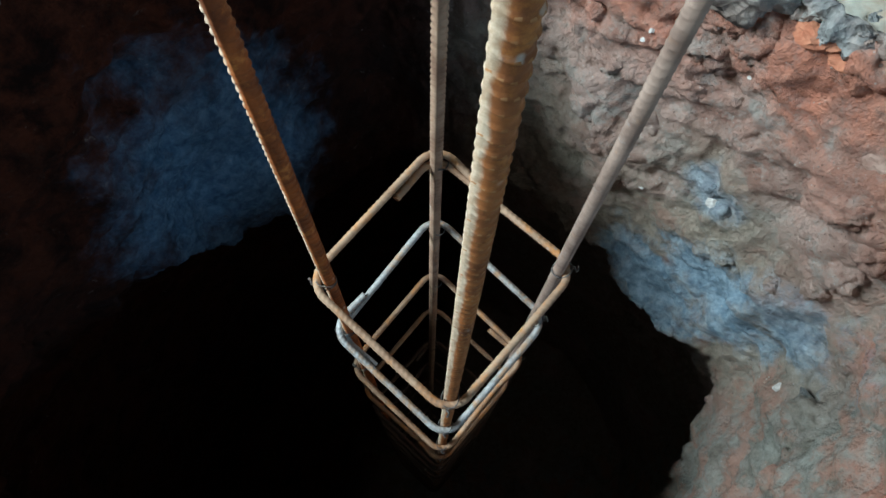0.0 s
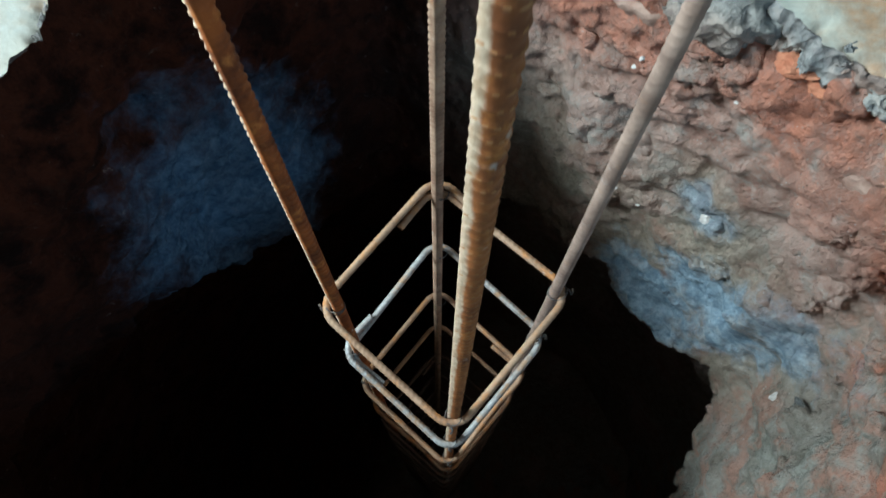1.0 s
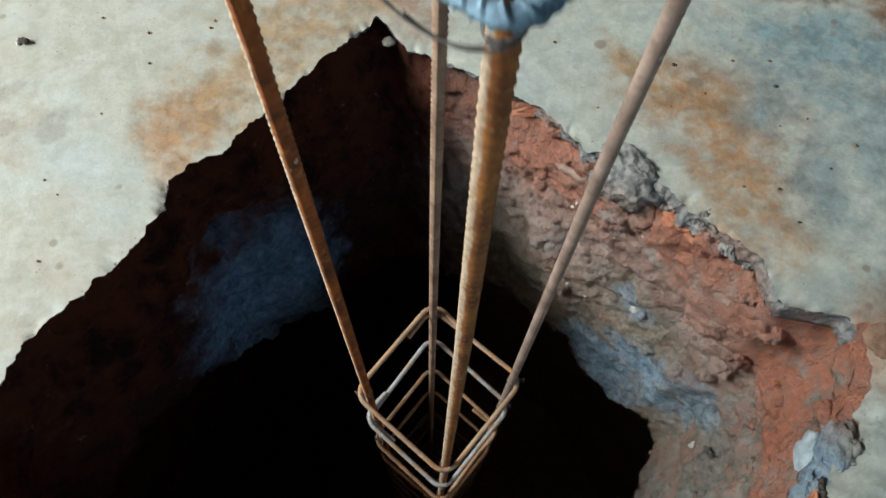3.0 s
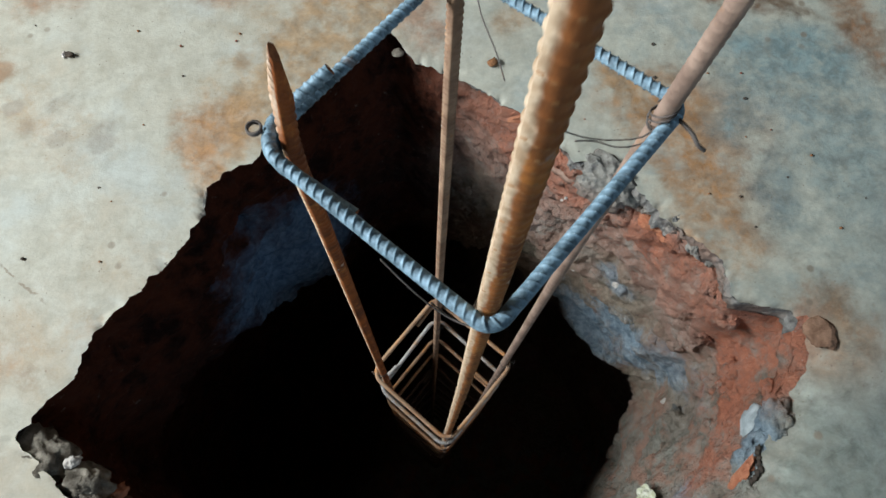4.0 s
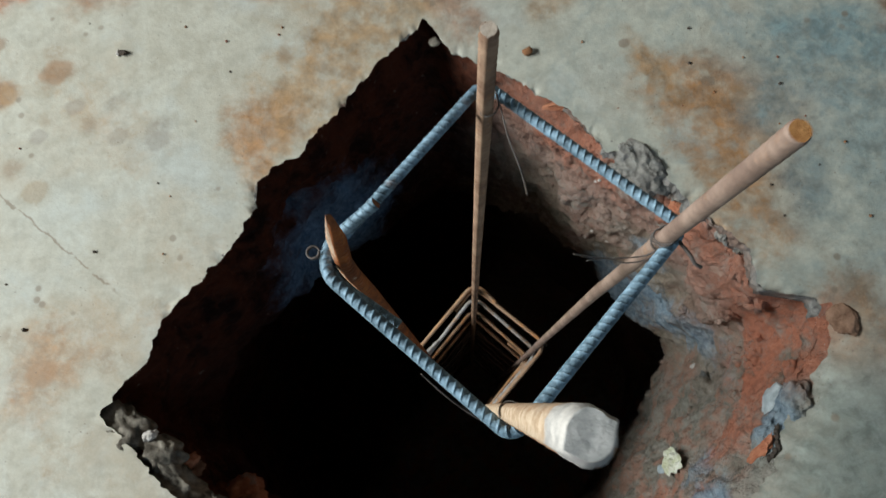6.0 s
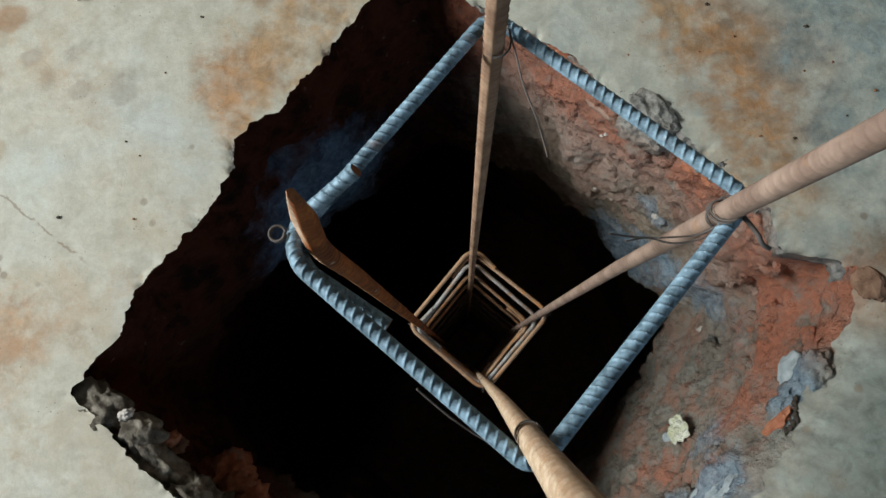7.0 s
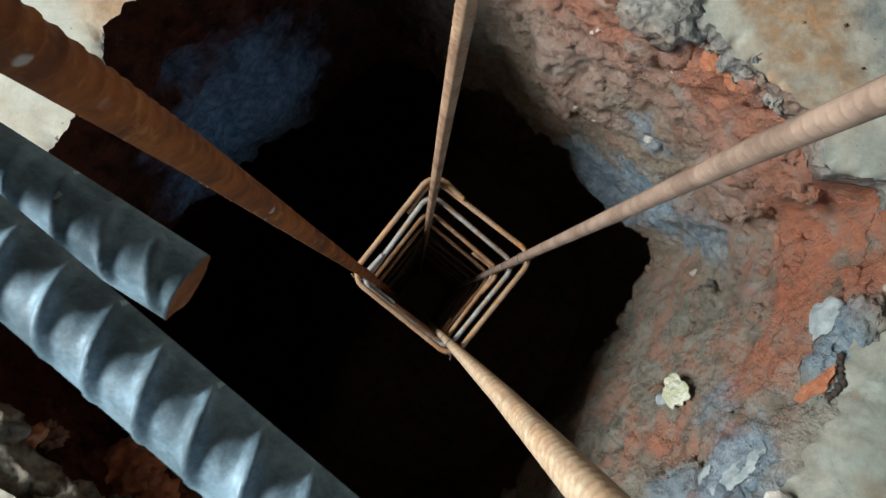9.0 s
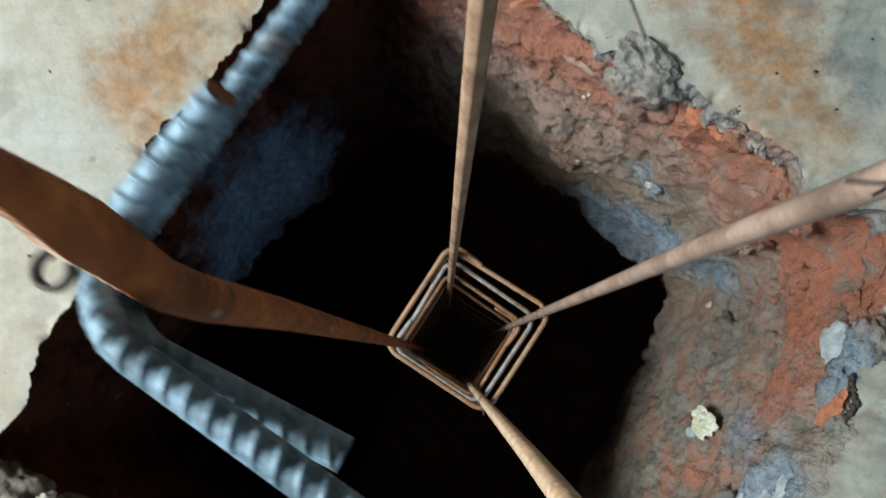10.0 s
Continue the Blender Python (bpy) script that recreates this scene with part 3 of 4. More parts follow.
def plan_radius(a):
    k = int(np.searchsorted(RIM_A, a)) % len(RIM_A)
    j = (k - 1) % len(RIM_A)
    ax, ay, bx, by = cx[j], cy[j], cx[k], cy[k]
    dx, dy = math.cos(a), math.sin(a)
    den = dx * (by - ay) - dy * (bx - ax)
    return (ax * (by - ay) - ay * (bx - ax)) / den


BASE = np.array([plan_radius(a) for a in THETA])
kernel = np.hanning(41)
kernel /= kernel.sum()
SMOOTH = np.convolve(np.concatenate([BASE[-20:], BASE, BASE[:20]]), kernel, "valid")


def fbm(x, y, z, octaves=4):
    return noise.fractal(Vector((x, y, z)), 0.9, 2.0, octaves)


def rim_radius(k):
    a = THETA[k]
    x, y = BASE[k] * math.cos(a), BASE[k] * math.sin(a)
    return BASE[k] + 0.011 * fbm(x * 15, y * 15, 3.0) + 0.006 * fbm(x * 55, y * 55, 7.0, 4)


def room_radius(a):
    c, s = math.cos(a), math.sin(a)
    rx = (ROOM_X1 / c) if c > 1e-6 else (ROOM_X0 / c) if c < -1e-6 else 99
    ry = (ROOM_Y1 / s) if s > 1e-6 else (ROOM_Y0 / s) if s < -1e-6 else 99
    return min(rx, ry)


RIM_FINE = np.array([rim_radius(k) for k in range(AROUND)])
SLAB = 0.05


def worn(a):
    """How far the edge is worn round: 1 in the south-east, 0 elsewhere."""
    d = min(1.0, max(0.0, (radians(8) - a) / radians(14))) * min(1.0, max(0.0, (a + radians(62)) / radians(14)))
    return d * d * (3 - 2 * d)


def rim_drop(k):
    return drop(THETA[k], max(0.0, RIM_FINE[k] - SMOOTH[k]))


def drop(a, d):
    """How far the worn edge lies below the floor, at a distance from the rim."""
    k = max(0.0, 1 - d / 0.13)
    return worn(a) * 0.06 * k * k


def build_floor():
    verts, faces = [], []
    rings = [0.0, 0.004, 0.010, 0.020, 0.035, 0.048, 0.06, 0.075, 0.10, 0.16, 0.25, 0.40, 0.65, 1.0, 1.5]
    edge = [SLAB, 0.042, 0.033, 0.024, 0.016, 0.009, 0.004]
    rows = []
    # broken edge of the slab, from below upwards
    rows.append([(RIM_FINE[k] + 0.14, -SLAB - 0.004) for k in range(AROUND)])
    for e in edge:
        row = []
        for k in range(AROUND):
            a, r = THETA[k], RIM_FINE[k]
            x, y = r * math.cos(a), r * math.sin(a)
            over = max(0.0, math.cos(a - 2.45)) ** 0.5
            row.append((r - 0.002 + 1.1 * e * over + 0.011 * fbm(x * 26, y * 26, e * 34, 4) * min(1, e / 0.012) + 0.008 * (SLAB - e) / SLAB * 0.3, -e - rim_drop(k)))
        rows.append(row)
    for d in rings:
        row = []
        for k in range(AROUND):
            a = THETA[k]
            r = RIM_FINE[k] + d
            x, y = r * math.cos(a), r * math.sin(a)
            chip = max(0.0, fbm(x * 22, y * 22, 1.5, 3) - 0.15) * 0.02 * max(0.0, 1 - d / 0.03)
            wave = 0.0012 * fbm(x * 3, y * 3, 5.0, 3) * min(1, d / 0.05)
            row.append((r, -chip + wave - drop(a, max(0.0, r - SMOOTH[k])) * (1 + 0.35 * fbm(x * 18, y * 18, 8.0, 3) * min(1, d / 0.01))))
        rows.append(row)
    rows.append([(room_radius(a) + 0.05, 0.0) for a in THETA])
    first = len(edge) + 1
    strips = (rows[: first] + [rows[first]], rows[first:])
    for strip in strips:
        off = len(verts)
        for row in strip:
            verts += [(r * math.cos(a), r * math.sin(a), z) for (r, z), a in zip(row, THETA)]
        for j in range(len(strip) - 1):
            for k in range(AROUND):
                i = (k + 1) % AROUND
                faces.append((off + j * AROUND + k, off + j * AROUND + i, off + (j + 1) * AROUND + i, off + (j + 1) * AROUND + k))
    ob = mesh_object("floor", verts, faces, FLOOR)
    ob.data.materials.append(BROKEN)
    ob.data.materials.append(SOIL)
    index = np.zeros(len(faces), dtype=np.int32)
    index[: AROUND * (len(edge) + 1)] = 1
    worn_part = np.array([2 if worn(a) > 0.5 else 1 for a in THETA], dtype=np.int32)
    index[: AROUND * (len(edge) + 1)] = np.tile(worn_part, len(edge) + 1)
    # earth and dust lie over the worn edge, with a ragged border
    for k, a in enumerate(THETA):
        if worn(a) > 0.3:
            for j in range(3):
                index[AROUND * (len(edge) + 1 + j) + k] = 2
    ob.data.polygons.foreach_set("material_index", index)
    return tagged(ob, "pale cement floor with ochre stains and a broken opening", "floor", kind="structure")


build_floor()

PIT_DEPTH = 2.6


# depth of the lip by angle; beyond the eastern ledge, widened below for shade
LIP_A = np.radians([-180, -160, -140, -110, -81, -58, -35, -15, -2, 7, 16, 30, 48, 65, 110, 138, 156, 180])
LIP_Z = np.array([-0.52, -0.52, -0.60, -0.88, -1.00, -1.18, -1.20, -1.05, -0.93, -0.83, -0.84, -0.90, -0.86, -0.86, -0.92, -0.84, -0.60, -0.52])


def undercut(a, z, x, y):
    """How far the shaft widens under the lip."""
    lip = float(np.interp(a, LIP_A, LIP_Z)) + 0.05 * fbm(x * 7, y * 7, 2.2, 4) + 0.03 * fbm(x * 30, y * 30, z * 12, 3)
    d = max(0.0, lip - z)
    return 0.24 * (1 - math.exp(-d / (0.30 if abs(a) > 1.7 else 0.12)))


def wall_radius(k, z):
    a = THETA[k]
    deep = min(1.0, max(0.0, -z / 1.1))
    base = SMOOTH[k] * (1 - 0.55 * deep) + 0.555 * 0.55 * deep
    near = min(1.0, max(0.0, (-z - 0.04) / 0.10))
    over = max(0.0, math.cos(a - 2.45)) ** 0.5
    base = (RIM_FINE[k] + 0.004 + 0.05 * over) * (1 - near) + base * near
    east = max(0.0, math.cos(a - 0.25))
    base -= 0.018 * near * east
    base += 0.02 * near * max(0.0, -math.cos(a - 0.7))
    x, y = base * math.cos(a), base * math.sin(a)
    n4 = fbm(x * 75, y * 75, z * 75, 2)
    n1 = fbm(x * 5.0, y * 5.0, z * 6.0, 4)
    n2 = fbm(x * 17, y * 17, z * 19 + 4, 4)
    n3 = noise.turbulence(Vector((x * 34, y * 34, z * 38)), 3, False)
    grow = 0.35 + 0.65 * near
    base += undercut(a, z, x, y)
    return base + grow * (0.032 * n1 + 0.0105 * n2 - 0.007 * (n3 - 0.4) + 0.0034 * n4)


def build_pit():
    zs = list(np.concatenate([np.linspace(-0.040, -1.02, 150), np.linspace(-1.035, -1.5, 36), np.linspace(-1.54, -PIT_DEPTH, 24)]))
    verts, faces = [], []
    for z in zs:
        for k in range(AROUND):
            r = wall_radius(k, z)
            verts.append((r * math.cos(THETA[k]), r * math.sin(THETA[k]), z - (rim_drop(k) + 0.004) * max(0.0, 1 - (-z - 0.04) / 0.4)))
    for j in range(len(zs) - 1):
        for k in range(AROUND):
            i = (k + 1) % AROUND
            faces.append((j * AROUND + i, j * AROUND + k, (j + 1) * AROUND + k, (j + 1) * AROUND + i))
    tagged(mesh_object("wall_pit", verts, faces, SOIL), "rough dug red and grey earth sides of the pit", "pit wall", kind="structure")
    # the bottom
    verts, faces = [(0, 0, -PIT_DEPTH + 0.05)], []
    rings = 14
    for j in range(1, rings + 1):
        for k in range(0, AROUND, 8):
            r = 1.02 * j / rings
            x, y = r * math.cos(THETA[k]), r * math.sin(THETA[k])
            verts.append((x, y, -PIT_DEPTH + 0.05 + 0.02 * fbm(x * 6, y * 6, 0.3)))
    m = AROUND // 8
    for k in range(m):
        faces.append((0, 1 + k, 1 + (k + 1) % m))
    for j in range(rings - 1):
        for k in range(m):
            i = (k + 1) % m
            faces.append((1 + j * m + k, 1 + (j + 1) * m + k, 1 + (j + 1) * m + i, 1 + j * m + i))
    tagged(mesh_object("floor_pit", verts, faces, SOIL), "earth bottom of the deep pit", "pit floor", kind="structure")


build_pit()


# ---- the room, unseen and kept dark to limit bounced light ----
def box(bm, x0, x1, y0, y1, z0, z1):
    c = bmesh.ops.create_cube(bm, size=1.0, matrix=Matrix.Translation(((x0 + x1) / 2, (y0 + y1) / 2, (z0 + z1) / 2)) @ Matrix.Diagonal((x1 - x0, y1 - y0, z1 - z0, 1)))
    return c


def room_wall(name, pieces):
    bm = bmesh.new()
    for p in pieces:
        box(bm, *p)
    me = bpy.data.meshes.new(name)
    bm.to_mesh(me)
    bm.free()
    me.materials.append(ADDED_WALL)
    tagged(new(name, me), "unseen dark brown wall added round the room to cut bounced light", "wall", kind="structure")


W = 0.2
room_wall("wall_west", [(ROOM_X0 - W, ROOM_X0, ROOM_Y0, ROOM_Y1, 0, 2.19), (ROOM_X0 - W, ROOM_X0, ROOM_Y0, ROOM_Y1, 2.73, ROOM_H),
                        (ROOM_X0 - W, ROOM_X0, ROOM_Y0, -0.62, 2.19, 2.73), (ROOM_X0 - W, ROOM_X0, 1.62, ROOM_Y1, 2.19, 2.73)])
room_wall("wall_south", [(ROOM_X0 - W, ROOM_X1 + W, ROOM_Y0 - W, ROOM_Y0, 0, 2.0), (ROOM_X0 - W, ROOM_X1 + W, ROOM_Y0 - W, ROOM_Y0, 3.0, ROOM_H),
                         (ROOM_X0 - W, 1.7, ROOM_Y0 - W, ROOM_Y0, 2.0, 3.0), (2.9, ROOM_X1 + W, ROOM_Y0 - W, ROOM_Y0, 2.0, 3.0)])
room_wall("wall_north", [(ROOM_X0 - W, ROOM_X1 + W, ROOM_Y1, ROOM_Y1 + W, 0, ROOM_H)])
room_wall("wall_east", [(ROOM_X1, ROOM_X1 + W, ROOM_Y0, ROOM_Y1, 0, ROOM_H)])
bm = bmesh.new()
box(bm, ROOM_X0 - W, ROOM_X1 + W, ROOM_Y0 - W, ROOM_Y1 + W, ROOM_H, ROOM_H + 0.15)
me = bpy.data.meshes.new("ceiling")
bm.to_mesh(me)
bm.free()
me.materials.append(DARK_CEILING)
tagged(new("ceiling", me), "unseen dark ceiling added to keep light from above out of the pit", "ceiling", kind="structure")


# ---- the reinforcement cage ----
cage = tagged(new("rebar_cage"), "rusty steel reinforcement cage standing upright in the pit", "rebar cage")
cage.location = (0, 0, -PIT_DEPTH + 0.05)
CAGE_LIFT = PIT_DEPTH - 0.05
HALF = 0.112
CORNER = {"back": (0.004, HALF), "left": (-0.109, 0.001), "front": (0.0, -HALF), "right": (0.113, 0.0)}


def lifted(points):
    return [(x, y, z + CAGE_LIFT) for x, y, z in points]


def flat_tip(left):
    k = min(1.0, left / 0.0018)
    return (0.86 + 0.14 * k, 0.86 + 0.14 * k)


def sheared_tip(left):
    k = min(1.0, left / 0.045)
    return (0.42 + 0.58 * k, 0.42 + 0.58 * k)


def main_bar(material, label, points, tip, seam, cap=None, slant=None, rib=0.0010):
    ob = rod("vertical_bar", lifted(points), 0.0057, material, cage, 0.0008, 22, rib, 0.0078, 0.5, tip, slant=slant, cap=cap, seam_to=seam, seam_up=1.4, crest=CEMENT_RIB if material is RUST_FRONT else None)
    return tagged(ob, label)


BOTTOM = -PIT_DEPTH + 0.06
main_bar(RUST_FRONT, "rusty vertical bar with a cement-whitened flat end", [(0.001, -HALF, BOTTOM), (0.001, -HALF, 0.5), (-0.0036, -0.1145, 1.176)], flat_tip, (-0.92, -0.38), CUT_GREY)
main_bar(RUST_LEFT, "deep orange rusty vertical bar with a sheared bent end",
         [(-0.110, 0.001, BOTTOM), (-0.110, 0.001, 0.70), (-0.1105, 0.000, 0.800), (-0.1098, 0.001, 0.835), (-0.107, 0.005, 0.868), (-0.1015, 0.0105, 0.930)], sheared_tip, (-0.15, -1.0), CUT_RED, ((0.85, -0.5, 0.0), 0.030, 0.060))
main_bar(RUST_RIGHT, "grey-brown rusty vertical bar with an orange cut end", [(0.113, 0.003, BOTTOM), (0.114, 0, 0.6), (0.118, -0.006, 1.046)], flat_tip, (0.1, -1.0), CUT_ORANGE, None, 0.00045)
main_bar(RUST_BACK, "brown rusty vertical bar with a pale cut end", [(-0.003, HALF, BOTTOM), (0.0, HALF, 0.3), (0.002, 0.112, 0.943)], flat_tip, (-0.25, -1.0), CUT_PALE)


def stirrup(level, tilt, material, r, first, laps, label, rib=0.0, pitch=0.006, side=0.093, bend=0.024, shift=(0, 0), inset=None, lap_in=1.2, tight=0.0, lap_z=None, stretch=(1.0, 1.0)):
    """A bent square tie; it begins and ends beside the same bar, with two straight laps. first: 0 back, 1 left, 2 front, 3 right."""
    corners = [(1, 1), (-1, 1), (-1, -1), (1, -1)]
    path = []
    inset = inset or 1.7 * r

    def bent(k, half, dz, bend=bend):
        if tight and k % 4 != 1:
            bend = tight
        ax, ay = corners[k % 4]
        before, after = corners[(k - 1) % 4], corners[(k + 1) % 4]
        c = Vector((ax * (half - bend), ay * (half - bend)))
        a0 = Vector((ax - after[0], ay - after[1])).normalized()
        a1 = Vector((ax - before[0], ay - before[1])).normalized()
        for j in range(9):
            t = j / 8 * math.pi / 2
            q = c + bend * (a0 * math.cos(t) + a1 * math.sin(t))
            path.append((q.x, q.y, dz))

    k = first
    ax, ay = corners[k]
    px, py = corners[(k - 1) % 4]
    to = Vector((px - ax, py - ay)).normalized()
    half = side - (0.0105 if lap_z else 0.35 * inset)
    up, down = lap_z or (r * 1.1, -r * 0.9)
    path.append((ax * half + to.x * laps[0], ay * half + to.y * laps[0], up))
    for j in range(5):
        last = j == 4
        bent(k + j, side - (lap_in * r if last else 0), r * 1.1 - (2.2 * r) * min(1, max(0.0, j - 0.2) / 3.8))
    ax, ay = corners[k]
    nx, ny = corners[(k + 1) % 4]
    to = Vector((nx - ax, ny - ay)).normalized()
    h = side - inset
    path.append((ax * h + to.x * laps[1], ay * h + to.y * laps[1], down))
    c45 = math.sqrt(0.5)
    pts = []
    for x, y, dz in path:
        x, y = x * stretch[0], y * stretch[1]
        wx, wy = (x - y) * c45 + shift[0], (x + y) * c45 + shift[1]
        pts.append((wx, wy, level + tilt[0] * wx + tilt[1] * wy + dz))
    ob = rod("stirrup", lifted(pts), r, material, cage, 0.0005 if lap_z else 0.0009, 28 if lap_z else 18, rib, pitch, 0.9, None, 0.3, cap=CUT_RED, crest=STEEL_WORN if material is STEEL else None)
    ob.data.polygons[-2].material_index = len(ob.data.materials) - 1
    return tagged(ob, label)


TOP, LEAN = 0.841, (0.023, -0.085)
stirrup(TOP, LEAN, STEEL, 0.0038, 1, (0.048, 0.070), "blue-grey ribbed steel square tie round the bar tops", 0.0012, 0.0062, side=0.0922, shift=(0.0003, 0.0022), stretch=(1.022, 0.995), inset=0.0065, lap_in=0.3, tight=0.0105, lap_z=(0.0220, -0.0110))
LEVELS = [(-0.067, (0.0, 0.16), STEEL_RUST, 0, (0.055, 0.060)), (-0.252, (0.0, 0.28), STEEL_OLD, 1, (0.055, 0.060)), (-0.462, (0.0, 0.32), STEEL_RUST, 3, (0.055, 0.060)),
          (-0.645, (0.0, 0.3), STEEL_RUST, 2, (0.05, 0.05)), (-0.85, (0.03, 0.05), SHADE_STEEL, 0, (0.05, 0.05)), (-1.05, (0.0, 0.05), SHADE_STEEL, 1, (0.05, 0.05)),
          (-1.25, (0, 0), SHADE_STEEL, 3, (0.05, 0.05)), (-1.45, (0, 0), SHADE_STEEL, 2, (0.05, 0.05)), (-1.65, (0, 0), SHADE_STEEL, 0, (0.05, 0.05)),
          (-1.85, (0, 0), SHADE_STEEL, 1, (0.05, 0.05)), (-2.05, (0, 0), SHADE_STEEL, 3, (0.05, 0.05)), (-2.25, (0, 0), SHADE_STEEL, 0, (0.05, 0.05))]
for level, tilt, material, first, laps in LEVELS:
    stirrup(level, tilt, material, 0.0038, first, laps, {STEEL_RUST: "rusty bent steel square tie", SHADE_STEEL: "bent steel square tie darkened for the shade deep in the pit"}.get(material, "grey tarnished steel square tie"), 0.0006, 0.006)


def wire(points, r=0.00055):
    """A soft binding wire through the points, rounded by a spline."""
    pts = [Vector(p) for p in points]
    out = []
    for k in range(len(pts) - 1):
        p0, p1, p2, p3 = pts[max(k - 1, 0)], pts[k], pts[k + 1], pts[min(k + 2, len(pts) - 1)]
        for j in range(6):
            t = j / 6
            out.append(tuple(0.5 * ((2 * p1) + (p2 - p0) * t + (2 * p0 - 5 * p1 + 4 * p2 - p3) * t * t + (3 * p1 - p0 - 3 * p2 + p3) * t ** 3)))
    out.append(tuple(pts[-1]))
    return tagged(rod("tie_wire", lifted(out), r, WIRE, cage, 0.0012, 6), "thin dark binding wire twisted round the joint")


def joint(corner, z, r, seed, out=0.022):
    """Two turns of wire round a bar and the corner of a tie, with a twisted tail."""
    rnd = random.Random(seed)
    x, y = corner
    d = Vector((x, y)).normalized()
    e = Vector((-d.y, d.x))
    for turn in range(2):
        pts = []
        for j in range(13):
            a = j / 12 * 2 * math.pi
            q = Vector((x, y)) + d * (0.0035 + (0.0060 + r) * math.cos(a)) + e * (0.0077 + r * 0.1) * math.sin(a)
            pts.append((q.x, q.y, z + (0.003 if turn else -0.002) * math.sin(a + 0.8) + (turn - 0.5) * 0.005 + rnd.uniform(-0.001, 0.001)))
        wire(pts)
    tail = Vector((x, y)) + d * (0.0085 + r)
    pts = [(tail.x, tail.y, z)]
    for j in range(1, 6):
        q = tail + d * (out * j / 5) + e * rnd.uniform(-0.004, 0.004)
        pts.append((q.x, q.y, z + rnd.uniform(-0.003, 0.005)))
    wire(pts, 0.0011)


for k, name in enumerate(("back", "left", "front", "right")):
    for j, (level, tilt, *_) in enumerate(LEVELS[:5]):
        x, y = CORNER[name]
        joint((x, y), level + tilt[0] * x + tilt[1] * y, 0.0038, 10 * k + j, 0.006 if j else 0.008)
    x, y = CORNER[name]
    if name == "back":
        joint((x, y), TOP + LEAN[0] * x + LEAN[1] * y, 0.005, 70 + k, 0.010)


def coil(x, y, z, turns, r, tilt, seed, rise=0.0016):
    """Turns of wire lying tight round one bar."""
    rnd = random.Random(seed)
    pts = []
    for j in range(turns * 12 + 1):
        a = j / 12 * 2 * math.pi + seed
        q = r + rnd.uniform(0, 0.0004)
        pts.append((x + q * math.cos(a), y + q * math.sin(a), z + rise * j / 12 + q * (tilt[0] * math.cos(a) + tilt[1] * math.sin(a))))
    wire(pts)


coil(-0.001, -0.1125, 0.838, 3, 0.0070, (0.3, 0.5), 1)
coil(0.1155, -0.003, 0.846, 2, 0.0070, (0.5, -0.6), 2, 0.006)
coil(0.1155, -0.003, 0.838, 2, 0.0071, (-0.3, 0.3), 3, 0.002)

# loose ends at the upper tie
wire([(0.116, -0.008, 0.850), (0.104, -0.013, 0.840), (0.086, -0.013, 0.838), (0.068, -0.012, 0.842), (0.052, -0.010, 0.850)])
wire([(0.118, -0.008, 0.846), (0.106, -0.015, 0.836), (0.090, -0.016, 0.834), (0.076, -0.012, 0.836), (0.062, -0.014, 0.842)])
wire([(0.126, -0.006, 0.846), (0.132, -0.016, 0.846), (0.136, -0.022, 0.842), (0.141, -0.024, 0.838)], 0.0014)
wire([(0.010, 0.122, 0.838), (0.014, 0.104, 0.834), (0.017, 0.088, 0.828), (0.024, 0.064, 0.824), (0.028, 0.044, 0.820)])
wire([(-0.003, -0.123, 0.838), (-0.016, -0.119, 0.836), (-0.030, -0.110, 0.838), (-0.044, -0.098, 0.845), (-0.058, -0.0835, 0.8526)])
wire([(-0.003, -0.122, 0.842), (-0.012, -0.121, 0.838), (-0.022, -0.115, 0.836), (-0.032, -0.106, 0.838)])
# a small closed eye of wire beside the sheared bar
eye = [(-0.1293 + 0.0045 * math.cos(a * 0.6), 0.0070 + 0.0045 * math.sin(a * 0.6), 0.842 + 0.0002 * a) for a in range(0, 22)]
wire([(-0.114, 0.004, 0.840), (-0.119, 0.007, 0.842)] + eye, 0.0009)


# ---- loose pieces at the edge of the pit ----
def edge_point(angle_deg, inward=0.0, z=0.0):
    a = radians(angle_deg)
    k = int((a + math.pi) / (2 * math.pi) * AROUND) % AROUND
    r = wall_radius(k, min(z, -0.045)) - inward
    return (r * math.cos(a), r * math.sin(a), z)


lump("concrete_chunk", edge_point(43.5, -0.004, -0.034), (0.070, 0.046, 0.046), BROKEN_LIGHT, "rough grey broken concrete chunk at the pit edge", "concrete chunk", 3, 0.35, -40, (20, 10), 4)
for loc, size, turn, seed, mat, label in (
    ((-0.694, -0.105, -0.036), (0.072, 0.050, 0.040), 150, 8, RUBBLE, "rough brown-grey broken concrete chunk at the corner of the pit"),
    ((-0.625, -0.158, -0.052), (0.056, 0.044, 0.048), -20, 9, RUBBLE, "dark grey broken concrete chunk at the corner of the pit"),
    ((-0.636, -0.116, -0.020), (0.017, 0.012, 0.010), 30, 10, STONE, "small pale chip of concrete at the corner of the pit"),
    ((-0.592, -0.215, -0.052), (0.075, 0.046, 0.050), -50, 11, RUBBLE, "rough tan broken concrete chunk at the pit edge"),
    ((-0.525, -0.285, -0.055), (0.070, 0.046, 0.052), -50, 13, RUBBLE, "rough tan broken concrete chunk at the pit edge"),
):
    lump("concrete_chunk", loc, tuple(v * 0.86 for v in size), mat, label, "concrete chunk", seed, 0.40, turn, (8, 12), 4, "", 0.3)
